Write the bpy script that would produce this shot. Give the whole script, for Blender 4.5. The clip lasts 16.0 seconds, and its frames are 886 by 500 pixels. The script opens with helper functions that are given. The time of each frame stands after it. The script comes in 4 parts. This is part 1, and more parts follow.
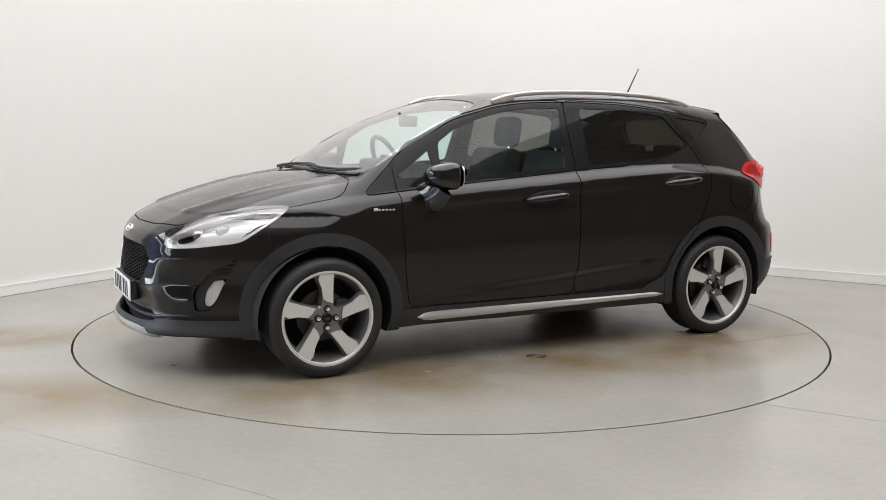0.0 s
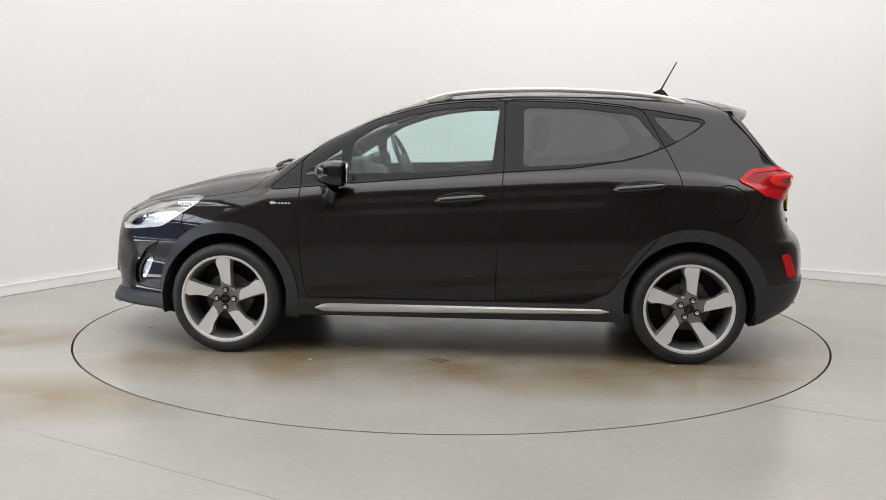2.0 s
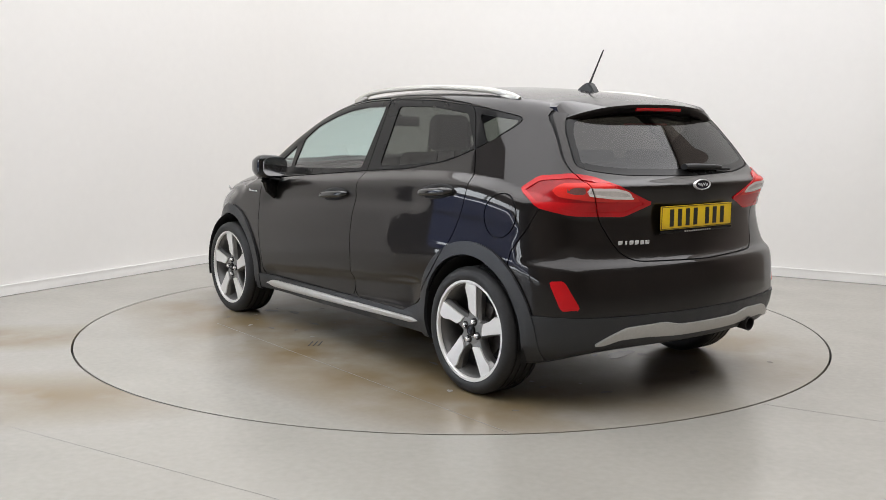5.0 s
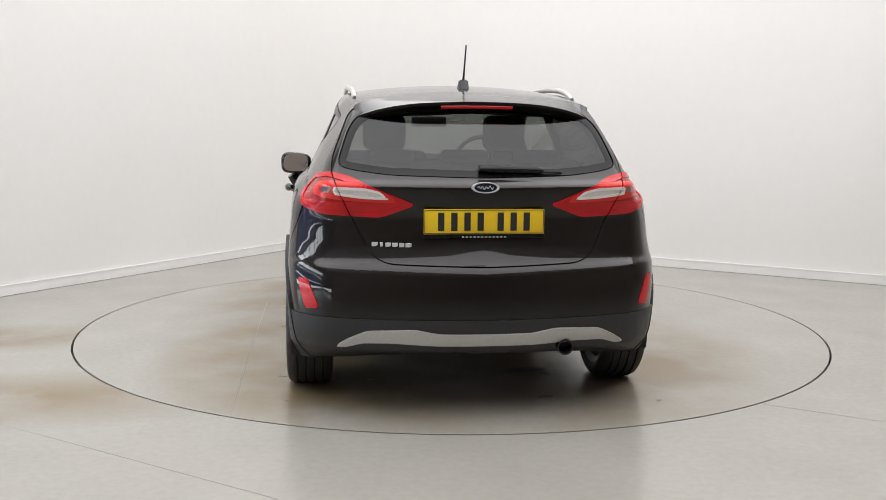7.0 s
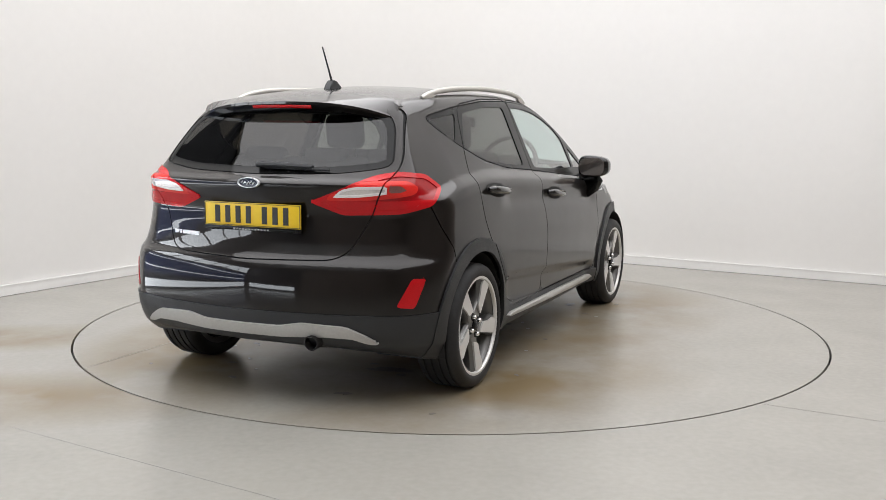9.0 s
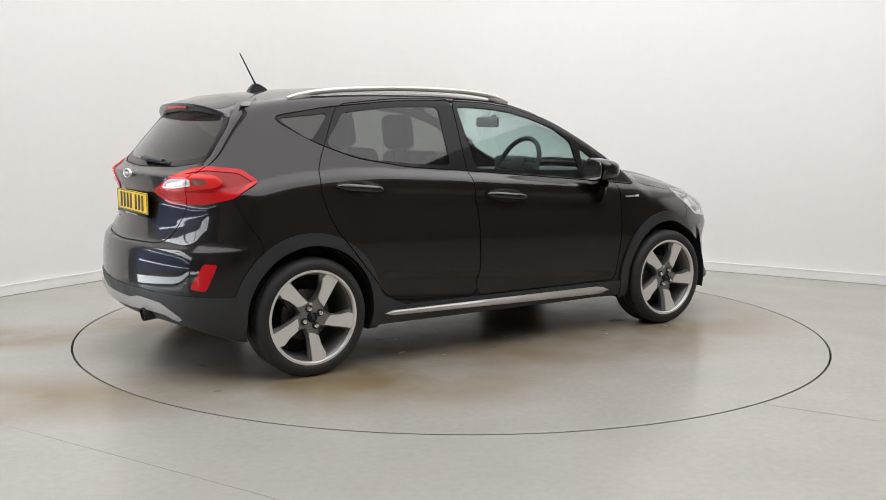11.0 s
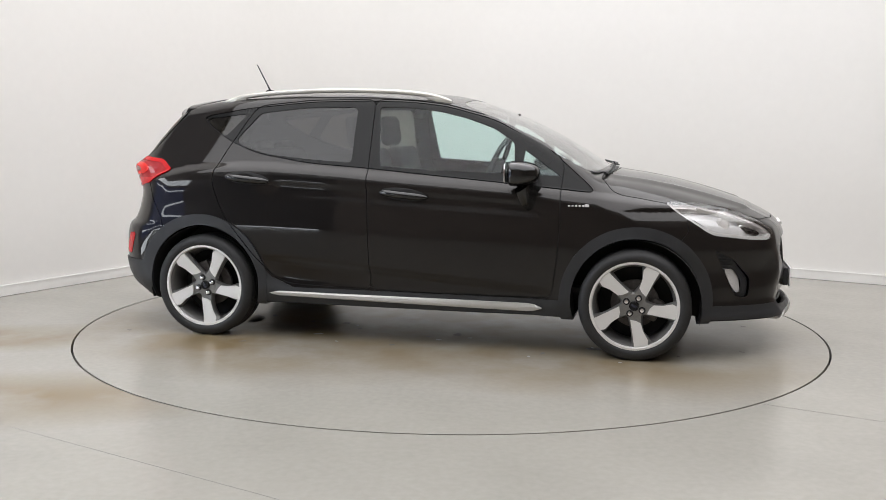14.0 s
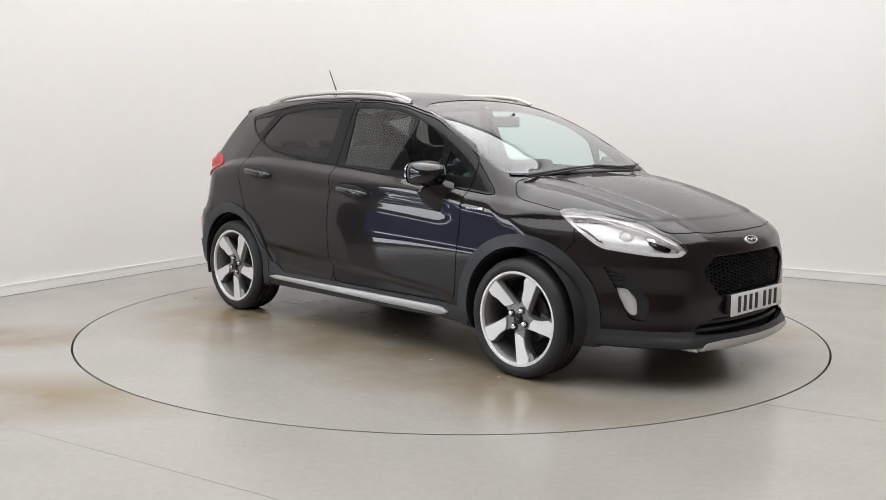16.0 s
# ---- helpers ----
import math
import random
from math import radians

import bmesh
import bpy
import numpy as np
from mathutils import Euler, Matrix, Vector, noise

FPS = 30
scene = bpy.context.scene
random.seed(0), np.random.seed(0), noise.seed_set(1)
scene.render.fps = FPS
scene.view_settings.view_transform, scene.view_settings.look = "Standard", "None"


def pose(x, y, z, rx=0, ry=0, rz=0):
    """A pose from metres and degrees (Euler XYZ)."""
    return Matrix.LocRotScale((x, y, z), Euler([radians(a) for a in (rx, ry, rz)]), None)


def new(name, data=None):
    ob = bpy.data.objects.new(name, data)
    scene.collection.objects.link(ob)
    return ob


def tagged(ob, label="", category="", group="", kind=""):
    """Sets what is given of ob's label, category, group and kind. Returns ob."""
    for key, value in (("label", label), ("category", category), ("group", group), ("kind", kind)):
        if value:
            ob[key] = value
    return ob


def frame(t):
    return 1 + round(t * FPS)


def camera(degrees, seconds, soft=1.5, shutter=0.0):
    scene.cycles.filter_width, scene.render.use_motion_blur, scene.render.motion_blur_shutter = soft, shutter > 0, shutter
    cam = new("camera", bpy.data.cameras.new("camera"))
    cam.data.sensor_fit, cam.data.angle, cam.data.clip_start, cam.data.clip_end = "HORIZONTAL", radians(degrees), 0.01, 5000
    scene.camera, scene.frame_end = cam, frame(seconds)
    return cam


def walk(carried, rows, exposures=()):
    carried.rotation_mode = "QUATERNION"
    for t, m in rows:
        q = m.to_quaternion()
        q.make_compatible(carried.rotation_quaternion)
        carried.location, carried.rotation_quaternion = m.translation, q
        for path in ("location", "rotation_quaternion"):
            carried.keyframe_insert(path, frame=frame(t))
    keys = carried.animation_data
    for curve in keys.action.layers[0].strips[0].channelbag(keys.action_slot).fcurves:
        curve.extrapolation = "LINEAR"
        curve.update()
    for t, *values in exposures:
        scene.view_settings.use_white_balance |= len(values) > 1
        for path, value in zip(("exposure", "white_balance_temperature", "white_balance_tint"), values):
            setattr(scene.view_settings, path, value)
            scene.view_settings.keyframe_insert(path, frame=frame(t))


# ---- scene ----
# ---- camera: it stands still on the floor outside the turntable ----
cam = camera(48.96, 16.0, soft=0.58)
EYE = pose(0, -6.082, 1.255, 90 - 7.397, 0, 0.474) @ pose(0, 0, 0, 0, 0, 0.46)
walk(cam, [(0.0, EYE), (16.0, EYE)])

# ---- light: a bright booth with a luminous ceiling, a darker hall behind the camera ----
world = bpy.data.worlds.new("world")
scene.world = world
world.use_nodes = True
world.node_tree.nodes["Background"].inputs[0].default_value = (0.9, 0.95, 1.0, 1)
world.node_tree.nodes["Background"].inputs[1].default_value = 0.05
scene.view_settings.exposure = 0.0
TURN = radians(-30.4)          # the room stands askew to the camera
BACK = Vector((-1.127, 4.353))   # the corner of the two white walls
ALONG = Vector((math.cos(TURN), math.sin(TURN)))     # along the right wall
DOWN = Vector((math.sin(TURN), -math.cos(TURN)))     # along the left wall, towards the camera
CEIL = 4.6


def room(u, v):
    """A place on the floor plan: u metres along the right wall, v along the left one, from the far corner."""
    q = BACK + ALONG * u + DOWN * v
    return q.x, q.y


def area_lamp(name, u, v, z, w, d, power, colour):
    lamp = bpy.data.lights.new(name, "AREA")
    lamp.shape, lamp.size, lamp.size_y, lamp.energy, lamp.color = "RECTANGLE", w, d, power, colour
    ob = new(name, lamp)
    ob.matrix_world = Matrix.Translation((*room(u, v), z)) @ Matrix.Rotation(TURN, 4, "Z")
    return ob


area_lamp("ceiling_lamp", 4.2, 4.2, CEIL - 0.03, 8.2, 8.2, 512, (0.99, 0.985, 1.012))


# ---- materials ----
def mat(name, colour, rough=0.5, metal=0.0, coat=0.0, grain=0.0, scale=40.0, bump=0.0, wear=None, spread=0.15, ior=1.5, spec=0.5):
    """A procedural surface: colour varied at two scales, roughness broken up, fine relief."""
    m = bpy.data.materials.new(name)
    m.use_nodes = True
    n, l = m.node_tree.nodes, m.node_tree.links
    b = n["Principled BSDF"]
    b.inputs["Roughness"].default_value, b.inputs["Metallic"].default_value = rough, metal
    b.inputs["Coat Weight"].default_value, b.inputs["Coat Roughness"].default_value = coat, 0.03
    b.inputs["IOR"].default_value, b.inputs["Specular IOR Level"].default_value = ior, spec
    b.inputs["Base Color"].default_value = (*colour, 1)
    co = n.new("ShaderNodeTexCoord")
    if grain:
        big, small = n.new("ShaderNodeTexNoise"), n.new("ShaderNodeTexNoise")
        big.inputs["Scale"].default_value, small.inputs["Scale"].default_value = scale * 0.06, scale
        big.inputs["Detail"].default_value, small.inputs["Detail"].default_value = 4, 5
        both = n.new("ShaderNodeMath")
        both.operation = "ADD"
        ramp = n.new("ShaderNodeMapRange")
        ramp.inputs["From Min"].default_value, ramp.inputs["From Max"].default_value = 0.7, 1.3
        mix = n.new("ShaderNodeMix")
        mix.data_type = "RGBA"
        mix.inputs["A"].default_value = (*[c * (1 - grain) for c in colour], 1)
        other = wear or [min(1, c * (1 + grain)) for c in colour]
        mix.inputs["B"].default_value = (*other, 1)
        rmap = n.new("ShaderNodeMapRange")
        rmap.inputs["From Min"].default_value, rmap.inputs["From Max"].default_value = 0.3, 0.7
        rmap.inputs["To Min"].default_value, rmap.inputs["To Max"].default_value = rough * (1 - spread), rough * (1 + spread)
        for t in (big, small):
            l.new(co.outputs["Object"], t.inputs["Vector"])
        l.new(big.outputs["Fac"], both.inputs[0]), l.new(small.outputs["Fac"], both.inputs[1])
        l.new(both.outputs[0], ramp.inputs["Value"]), l.new(ramp.outputs[0], mix.inputs["Factor"])
        l.new(mix.outputs["Result"], b.inputs["Base Color"])
        l.new(big.outputs["Fac"], rmap.inputs["Value"]), l.new(rmap.outputs[0], b.inputs["Roughness"])
    if bump:
        tex, bp = n.new("ShaderNodeTexNoise"), n.new("ShaderNodeBump")
        tex.inputs["Scale"].default_value, tex.inputs["Detail"].default_value = scale * 2, 4
        bp.inputs["Strength"].default_value, bp.inputs["Distance"].default_value = 0.6, bump
        l.new(co.outputs["Object"], tex.inputs["Vector"]), l.new(tex.outputs["Fac"], bp.inputs["Height"])
        l.new(bp.outputs[0], b.inputs["Normal"])
    return m


def glass(name, tint, gloss=1.0, rough=0.0, fall=3.0):
    """Thin glass: a tinted see-through sheet whose gloss follows Fresnel."""
    m = bpy.data.materials.new(name)
    m.use_nodes = True
    n, l = m.node_tree.nodes, m.node_tree.links
    n.remove(n["Principled BSDF"])
    see, shine, mix = n.new("ShaderNodeBsdfTransparent"), n.new("ShaderNodeBsdfGlossy"), n.new("ShaderNodeMixShader")
    face, power, scale = n.new("ShaderNodeLayerWeight"), n.new("ShaderNodeMath"), n.new("ShaderNodeMapRange")
    see.inputs[0].default_value = (*tint, 1)
    shine.inputs["Roughness"].default_value = rough
    shine.inputs[0].default_value = (1, 1, 1, 1)
    face.inputs["Blend"].default_value = 0.5
    power.operation, power.inputs[1].default_value = "POWER", fall
    scale.inputs["To Min"].default_value, scale.inputs["To Max"].default_value = 0.06 * gloss, 1.0
    l.new(face.outputs["Facing"], power.inputs[0]), l.new(power.outputs[0], scale.inputs["Value"]), l.new(scale.outputs[0], mix.inputs[0])
    l.new(see.outputs[0], mix.inputs[1]), l.new(shine.outputs[0], mix.inputs[2])
    l.new(mix.outputs[0], n["Material Output"].inputs[0])
    return m


def floor_mat(name, stains_and_shade, offset=0.0):
    """Grey sealed concrete: clouds, fine grit, brown tyre and water stains and painted shade given as (x, y, length,
    width, turn, strength).
    """
    m = mat(name, (0.326, 0.312, 0.279), 0.25, grain=0.06, scale=30, spread=0.08)
    n, l = m.node_tree.nodes, m.node_tree.links
    b = n["Principled BSDF"]
    source = b.inputs["Base Color"].links[0].from_socket
    co, warp = n.new("ShaderNodeTexCoord"), n.new("ShaderNodeTexNoise")
    warp.inputs["Scale"].default_value, warp.inputs["Detail"].default_value = 1.6, 5
    l.new(co.outputs["Object"], warp.inputs["Vector"])
    for x, y, long, wide, turn, strength in stains_and_shade:
        mp, g, mul, mix = n.new("ShaderNodeMapping"), n.new("ShaderNodeTexGradient"), n.new("ShaderNodeMath"), n.new("ShaderNodeMix")
        mp.vector_type = "TEXTURE"
        mp.inputs["Location"].default_value, mp.inputs["Scale"].default_value = (x, y, 0), (long, wide, 5)
        mp.inputs["Rotation"].default_value = (0, 0, radians(turn))
        g.gradient_type = "SPHERICAL"
        mix.data_type = "RGBA"
        mul.operation = "MULTIPLY"
        k = n.new("ShaderNodeMapRange")
        k.inputs["From Min"].default_value, k.inputs["From Max"].default_value = 0.36, 0.60
        k.inputs["To Min"].default_value, k.inputs["To Max"].default_value = 0.35 * strength, 1.35 * strength
        l.new(co.outputs["Object"], mp.inputs[0]), l.new(mp.outputs[0], g.inputs[0])
        l.new(warp.outputs["Fac"], k.inputs["Value"])
        l.new(g.outputs["Fac"], mul.inputs[0]), l.new(k.outputs[0], mul.inputs[1])
        l.new(mul.outputs[0], mix.inputs["Factor"])
        l.new(source, mix.inputs["A"])
        mix.inputs["B"].default_value = (0.20, 0.150, 0.082, 1)
        source = mix.outputs["Result"]
    l.new(source, b.inputs["Base Color"])
    return m


M_WALL = mat("white_wall_paint", (0.80, 0.785, 0.76), 0.6, grain=0.012, scale=14, bump=0.0008)
M_CEIL = mat("ceiling_paint", (0.8, 0.8, 0.79), 0.7, grain=0.02, scale=10)
M_HALL = mat("dark_hall_paint", (0.05, 0.052, 0.058), 0.7, grain=0.1, scale=10)
# for unseen walls; its tone is chosen for what the car paint mirrors
M_BEIGE = mat("warm_brown_wall_paint", (0.30, 0.25, 0.218), 0.7, grain=0.1, scale=10)
M_SKIRT = mat("white_gloss_skirting", (0.82, 0.81, 0.79), 0.35, grain=0.02, scale=30)
M_DARK = mat("dark_gap", (0.012, 0.012, 0.012), 0.8, grain=0.2, scale=60)
M_BLUEGLOW = bpy.data.materials.new("blue_translucent_shutter")    # unseen; glows to put blue into the paint's reflections
M_BLUEGLOW.use_nodes = True
M_BLUEGLOW.node_tree.nodes["Principled BSDF"].inputs["Base Color"].default_value = (0.03, 0.045, 0.10, 1)
M_BLUEGLOW.node_tree.nodes["Principled BSDF"].inputs["Emission Color"].default_value = (0.26, 0.40, 1.0, 1)
M_BLUEGLOW.node_tree.nodes["Principled BSDF"].inputs["Emission Strength"].default_value = 0.45
# glow of the added panes, slots and strips that the paint reflects
M_WHITEGLOW = bpy.data.materials.new("sunlit_panel")
M_WHITEGLOW.use_nodes = True
M_WHITEGLOW.node_tree.nodes["Principled BSDF"].inputs["Emission Color"].default_value = (0.88, 0.94, 1.0, 1)
M_WHITEGLOW.node_tree.nodes["Principled BSDF"].inputs["Emission Strength"].default_value = 7.5
M_FLOOR = floor_mat("sealed_concrete", [(-2.75, -.60, 1.3, .42, 12, .95), (-2.0, -1.80, 1.5, .55, 12, .8), (-3.2, -1.6, 1.2, .8, 0, .5), (2.9, -1.9, 1.2, .5, 30, .25)])
# these brown blotches are stains and also the car's shade, put into the colour
M_TABLE = floor_mat("turntable_concrete", [(-1.0, -.95, 1.3, .7, 10, .9), (.2, -1.1, 2.0, .7, 5, .85), (1.3, -.9, 1.3, .8, 20, .95), (1.1, .8, 1.4, .9, -20, .95), (-.9, .8, 1.5, .8, 0, .8), (0, 0, 2.6, 1.6, 0, .9)])
M_PAINT = mat("black_car_paint", (0.0140, 0.0120, 0.0110), 0.38, metal=0.75, coat=0.80, grain=0.06, scale=120, spread=0.03, spec=0.0)
M_PLASTIC = mat("textured_black_plastic", (0.020, 0.021, 0.023), 0.46, grain=0.12, scale=250, bump=0.0004)
M_GRILLE = mat("matt_black_mesh", (0.007, 0.007, 0.0075), 0.6, grain=0.1, scale=100, spec=0.25)
M_GLOSS = mat("gloss_black_trim", (0.006, 0.006, 0.006), 0.3, coat=0.25, grain=0.1, scale=100, spec=0.1)
M_PIANO = mat("piano_black", (0.005, 0.005, 0.005), 0.12, coat=0.7, grain=0.05, scale=100, spec=0.3)
M_SILVER = mat("satin_silver_plastic", (0.50, 0.49, 0.47), 0.36, metal=0.35, grain=0.06, scale=90)
M_RAIL = mat("brushed_aluminium", (0.56, 0.54, 0.50), 0.42, metal=0.7, grain=0.03, scale=60)
M_CHROME = mat("chrome", (0.9, 0.9, 0.9), 0.08, metal=1.0)
M_BRIGHT = mat("bright_badge_metal", (0.82, 0.82, 0.82), 0.3, metal=0.5, grain=0.03, scale=90)
M_JOINT = mat("joint_filler", (0.20, 0.19, 0.172), 0.5, grain=0.2, scale=60)
M_RUBBER = mat("tyre_rubber", (0.016, 0.016, 0.0165), 0.62, grain=0.25, scale=90, bump=0.0006)
M_ALLOY = mat("machined_alloy", (0.74, 0.73, 0.71), 0.42, metal=0.4, grain=0.02, scale=160)
M_ALLOYMID = mat("satin_grey_alloy", (0.21, 0.207, 0.20), 0.34, metal=0.6, grain=0.08, scale=120)
M_ALLOYDARK = mat("grey_painted_alloy", (0.16, 0.157, 0.152), 0.38, metal=0.45, grain=0.1, scale=120)
M_IRON = mat("brake_iron", (0.11, 0.10, 0.095), 0.55, metal=0.6, grain=0.3, scale=60)
M_EXHAUST = mat("sooty_steel", (0.03, 0.028, 0.027), 0.5, metal=0.5, grain=0.3, scale=60)
M_RED = mat("red_lamp_lens", (0.52, 0.007, 0.011), 0.2, coat=0.25, grain=0.12, scale=200, spec=0.2)
M_REDDARK = mat("deep_red_lens", (0.32, 0.004, 0.007), 0.2, coat=0.25, grain=0.2, scale=250, spec=0.2)
M_REDBRIGHT = mat("light_red_lens", (0.70, 0.028, 0.022), 0.2, coat=0.25, grain=0.1, scale=220, spec=0.2)
M_SMOKE = mat("smoked_lamp_lens", (0.22, 0.10, 0.09), 0.14, metal=0.2, coat=0.4, grain=0.2, scale=160)
M_LENSGREY = mat("clear_faceted_lens", (0.72, 0.68, 0.66), 0.16, metal=0.35, grain=0.18, scale=140)
M_LENSWHITE = mat("clear_ribbed_lens", (0.80, 0.77, 0.75), 0.15, metal=0.1, grain=0.05, scale=220)
M_REFLECTOR = mat("lamp_reflector", (0.80, 0.80, 0.80), 0.24, metal=0.3, grain=0.1, scale=60)
M_DRL = mat("white_light_guide", (0.82, 0.82, 0.80), 0.25, grain=0.03, scale=80)
M_YELLOW = mat("yellow_plate", (0.82, 0.55, 0.015), 0.35, grain=0.03, scale=60)
M_WHITE = mat("white_plate", (0.78, 0.78, 0.77), 0.35, grain=0.03, scale=60)
M_INK = mat("plate_ink", (0.015, 0.015, 0.015), 0.45, grain=0.1, scale=60)
M_BLUE = mat("blue_enamel", (0.008, 0.011, 0.024), 0.2, coat=0.3)
M_CLOTH = mat("dark_seat_cloth", (0.022, 0.022, 0.024), 0.85, grain=0.25, scale=200, bump=0.0008)
M_TRIM = mat("cabin_plastic", (0.02, 0.02, 0.021), 0.55, grain=0.15, scale=200, bump=0.0004)
M_LINER = mat("headliner_cloth", (0.35, 0.34, 0.32), 0.9, grain=0.06, scale=200)
M_WATER = mat("puddle_water", (0.20, 0.18, 0.155), 0.03, grain=0.1, scale=10, ior=1.33)
M_GLASS = glass("clear_car_glass", (0.75, 0.88, 0.86), gloss=0.5)
M_PRIVACY = glass("tinted_car_glass", (0.165, 0.157, 0.142), gloss=0.75, fall=5.0)
M_COVER = glass("lamp_cover", (0.93, 0.93, 0.93))


# ---- building blocks ----
def part(name, bm, material, parent, label="", smooth=True, m=None):
    """One mesh object from a bmesh, under a thing or a part."""
    me = bpy.data.meshes.new(name)
    bm.to_mesh(me)
    bm.free()
    me.materials.append(material)
    if smooth:
        me.shade_smooth()
        me.set_sharp_from_angle(angle=radians(38))
    ob = new(name, me)
    ob.parent = parent
    if m is not None:
        ob.matrix_local = m
    return tagged(ob, label)


def share(ob, parent, m):
    """Another object on the same mesh."""
    o = new(ob.name.split(".")[0], ob.data)
    o.parent = parent
    o.matrix_local = m
    if "label" in ob:
        o["label"] = ob["label"]
    return o


def sweep(bm, path, ring, closed=False):
    """A tube: ring(k) gives the section's points at path step k."""
    loops = [[bm.verts.new(q) for q in ring(k)] for k in range(len(path))]
    n = len(loops[0])
    pairs = list(zip(loops, loops[1:])) + ([(loops[-1], loops[0])] if closed else [])
    for a, b in pairs:
        for i in range(n):
            bm.faces.new((a[i], a[(i + 1) % n], b[(i + 1) % n], b[i]))
    if not closed:
        bm.faces.new(loops[0][::-1]), bm.faces.new(loops[-1])
    return bm


def tube(path, radius, sides=10, flat=1.0):
    """A round bar along a path of points; radius may be a list."""
    pts = [Vector(q) for q in path]
    rad = radius if isinstance(radius, (list, tuple)) else [radius] * len(pts)

    def ring(k):
        t = (pts[min(k + 1, len(pts) - 1)] - pts[max(k - 1, 0)]).normalized()
        a = t.cross(Vector((0, 0, 1)) if abs(t.z) < 0.95 else Vector((1, 0, 0))).normalized()
        b = t.cross(a)
        return [pts[k] + rad[k] * (a * math.cos(i * math.tau / sides) + flat * b * math.sin(i * math.tau / sides)) for i in range(sides)]
    return sweep(bmesh.new(), pts, ring)


def lathe(profile, n=64, close=True):
    """A body turned about the y axis from (radius, y) points."""
    bm = bmesh.new()
    path = list(range(n))

    def ring(k):
        a = k * math.tau / n
        return [(r * math.cos(a), y, r * math.sin(a)) for r, y in profile]
    loops = [[bm.verts.new(q) for q in ring(k)] for k in path]
    m = len(profile)
    for k in range(n):
        a, b = loops[k], loops[(k + 1) % n]
        for i in range(m if close else m - 1):
            bm.faces.new((a[i], b[i], b[(i + 1) % m], a[(i + 1) % m]))
    bmesh.ops.recalc_face_normals(bm, faces=bm.faces)
    return bm


def block(sx, sy, sz, at=(0, 0, 0), bevel=0.01, segments=2, turn=None):
    bm = bmesh.new()
    bmesh.ops.create_cube(bm, size=1, matrix=Matrix.Diagonal((sx, sy, sz, 1)))
    if bevel:
        bmesh.ops.bevel(bm, geom=bm.edges[:], offset=bevel, segments=segments, profile=0.5, affect="EDGES")
    bm.transform(Matrix.Translation(at) @ (turn or Matrix()))
    return bm


def join(*parts):
    bm = bmesh.new()
    for q in parts:
        me = bpy.data.meshes.new("join")
        q.to_mesh(me)
        q.free()
        bm.from_mesh(me)
        bpy.data.meshes.remove(me)
    return bm


def prism(outline, thick, to3d):
    """A plate: a 2D outline mapped by to3d(u, v, depth) with a thickness."""
    bm = bmesh.new()
    top = [bm.verts.new(to3d(u, v, 0)) for u, v in outline]
    low = [bm.verts.new(to3d(u, v, thick)) for u, v in outline]
    n = len(outline)
    bm.faces.new(top), bm.faces.new(low[::-1])
    for i in range(n):
        bm.faces.new((top[i], low[i], low[(i + 1) % n], top[(i + 1) % n]))
    bmesh.ops.recalc_face_normals(bm, faces=bm.faces)
    return bm


# ---- the room ----
def setting(name, bm, material, label, smooth=False):
    return tagged(part(name, bm, material, None, smooth=smooth), label, kind="structure")


R_TABLE = 2.252
ROUND = 1.1     # the far corner is coved
BOOTH_U, BOOTH_V = 6.6, 5.2    # the white walls end here; the hall beyond is dark


def wall_line(inset):
    """The two white walls from the left end round the coved corner to the right end."""
    pts = [room(inset, BOOTH_V)]
    for k in range(17):
        a = math.pi + k / 16 * math.pi / 2
        r = ROUND - inset
        pts.append(room(ROUND + r * math.cos(a), ROUND + r * math.sin(a)))
    return pts + [room(BOOTH_U, inset)]


def wall_strip(outer, inner, z0, z1):
    bm = bmesh.new()
    a, b = wall_line(outer), wall_line(inner)
    for k in range(len(a) - 1):
        q = [bm.verts.new((*p, z)) for z in (z0, z1) for p in (a[k], a[k + 1], b[k + 1], b[k])]
        for f in ((3, 2, 6, 7), (0, 4, 5, 1), (4, 7, 6, 5), (0, 1, 2, 3)):
            bm.faces.new([q[i] for i in f])
    bmesh.ops.remove_doubles(bm, verts=bm.verts, dist=1e-5)
    bmesh.ops.recalc_face_normals(bm, faces=bm.faces)
    return bm


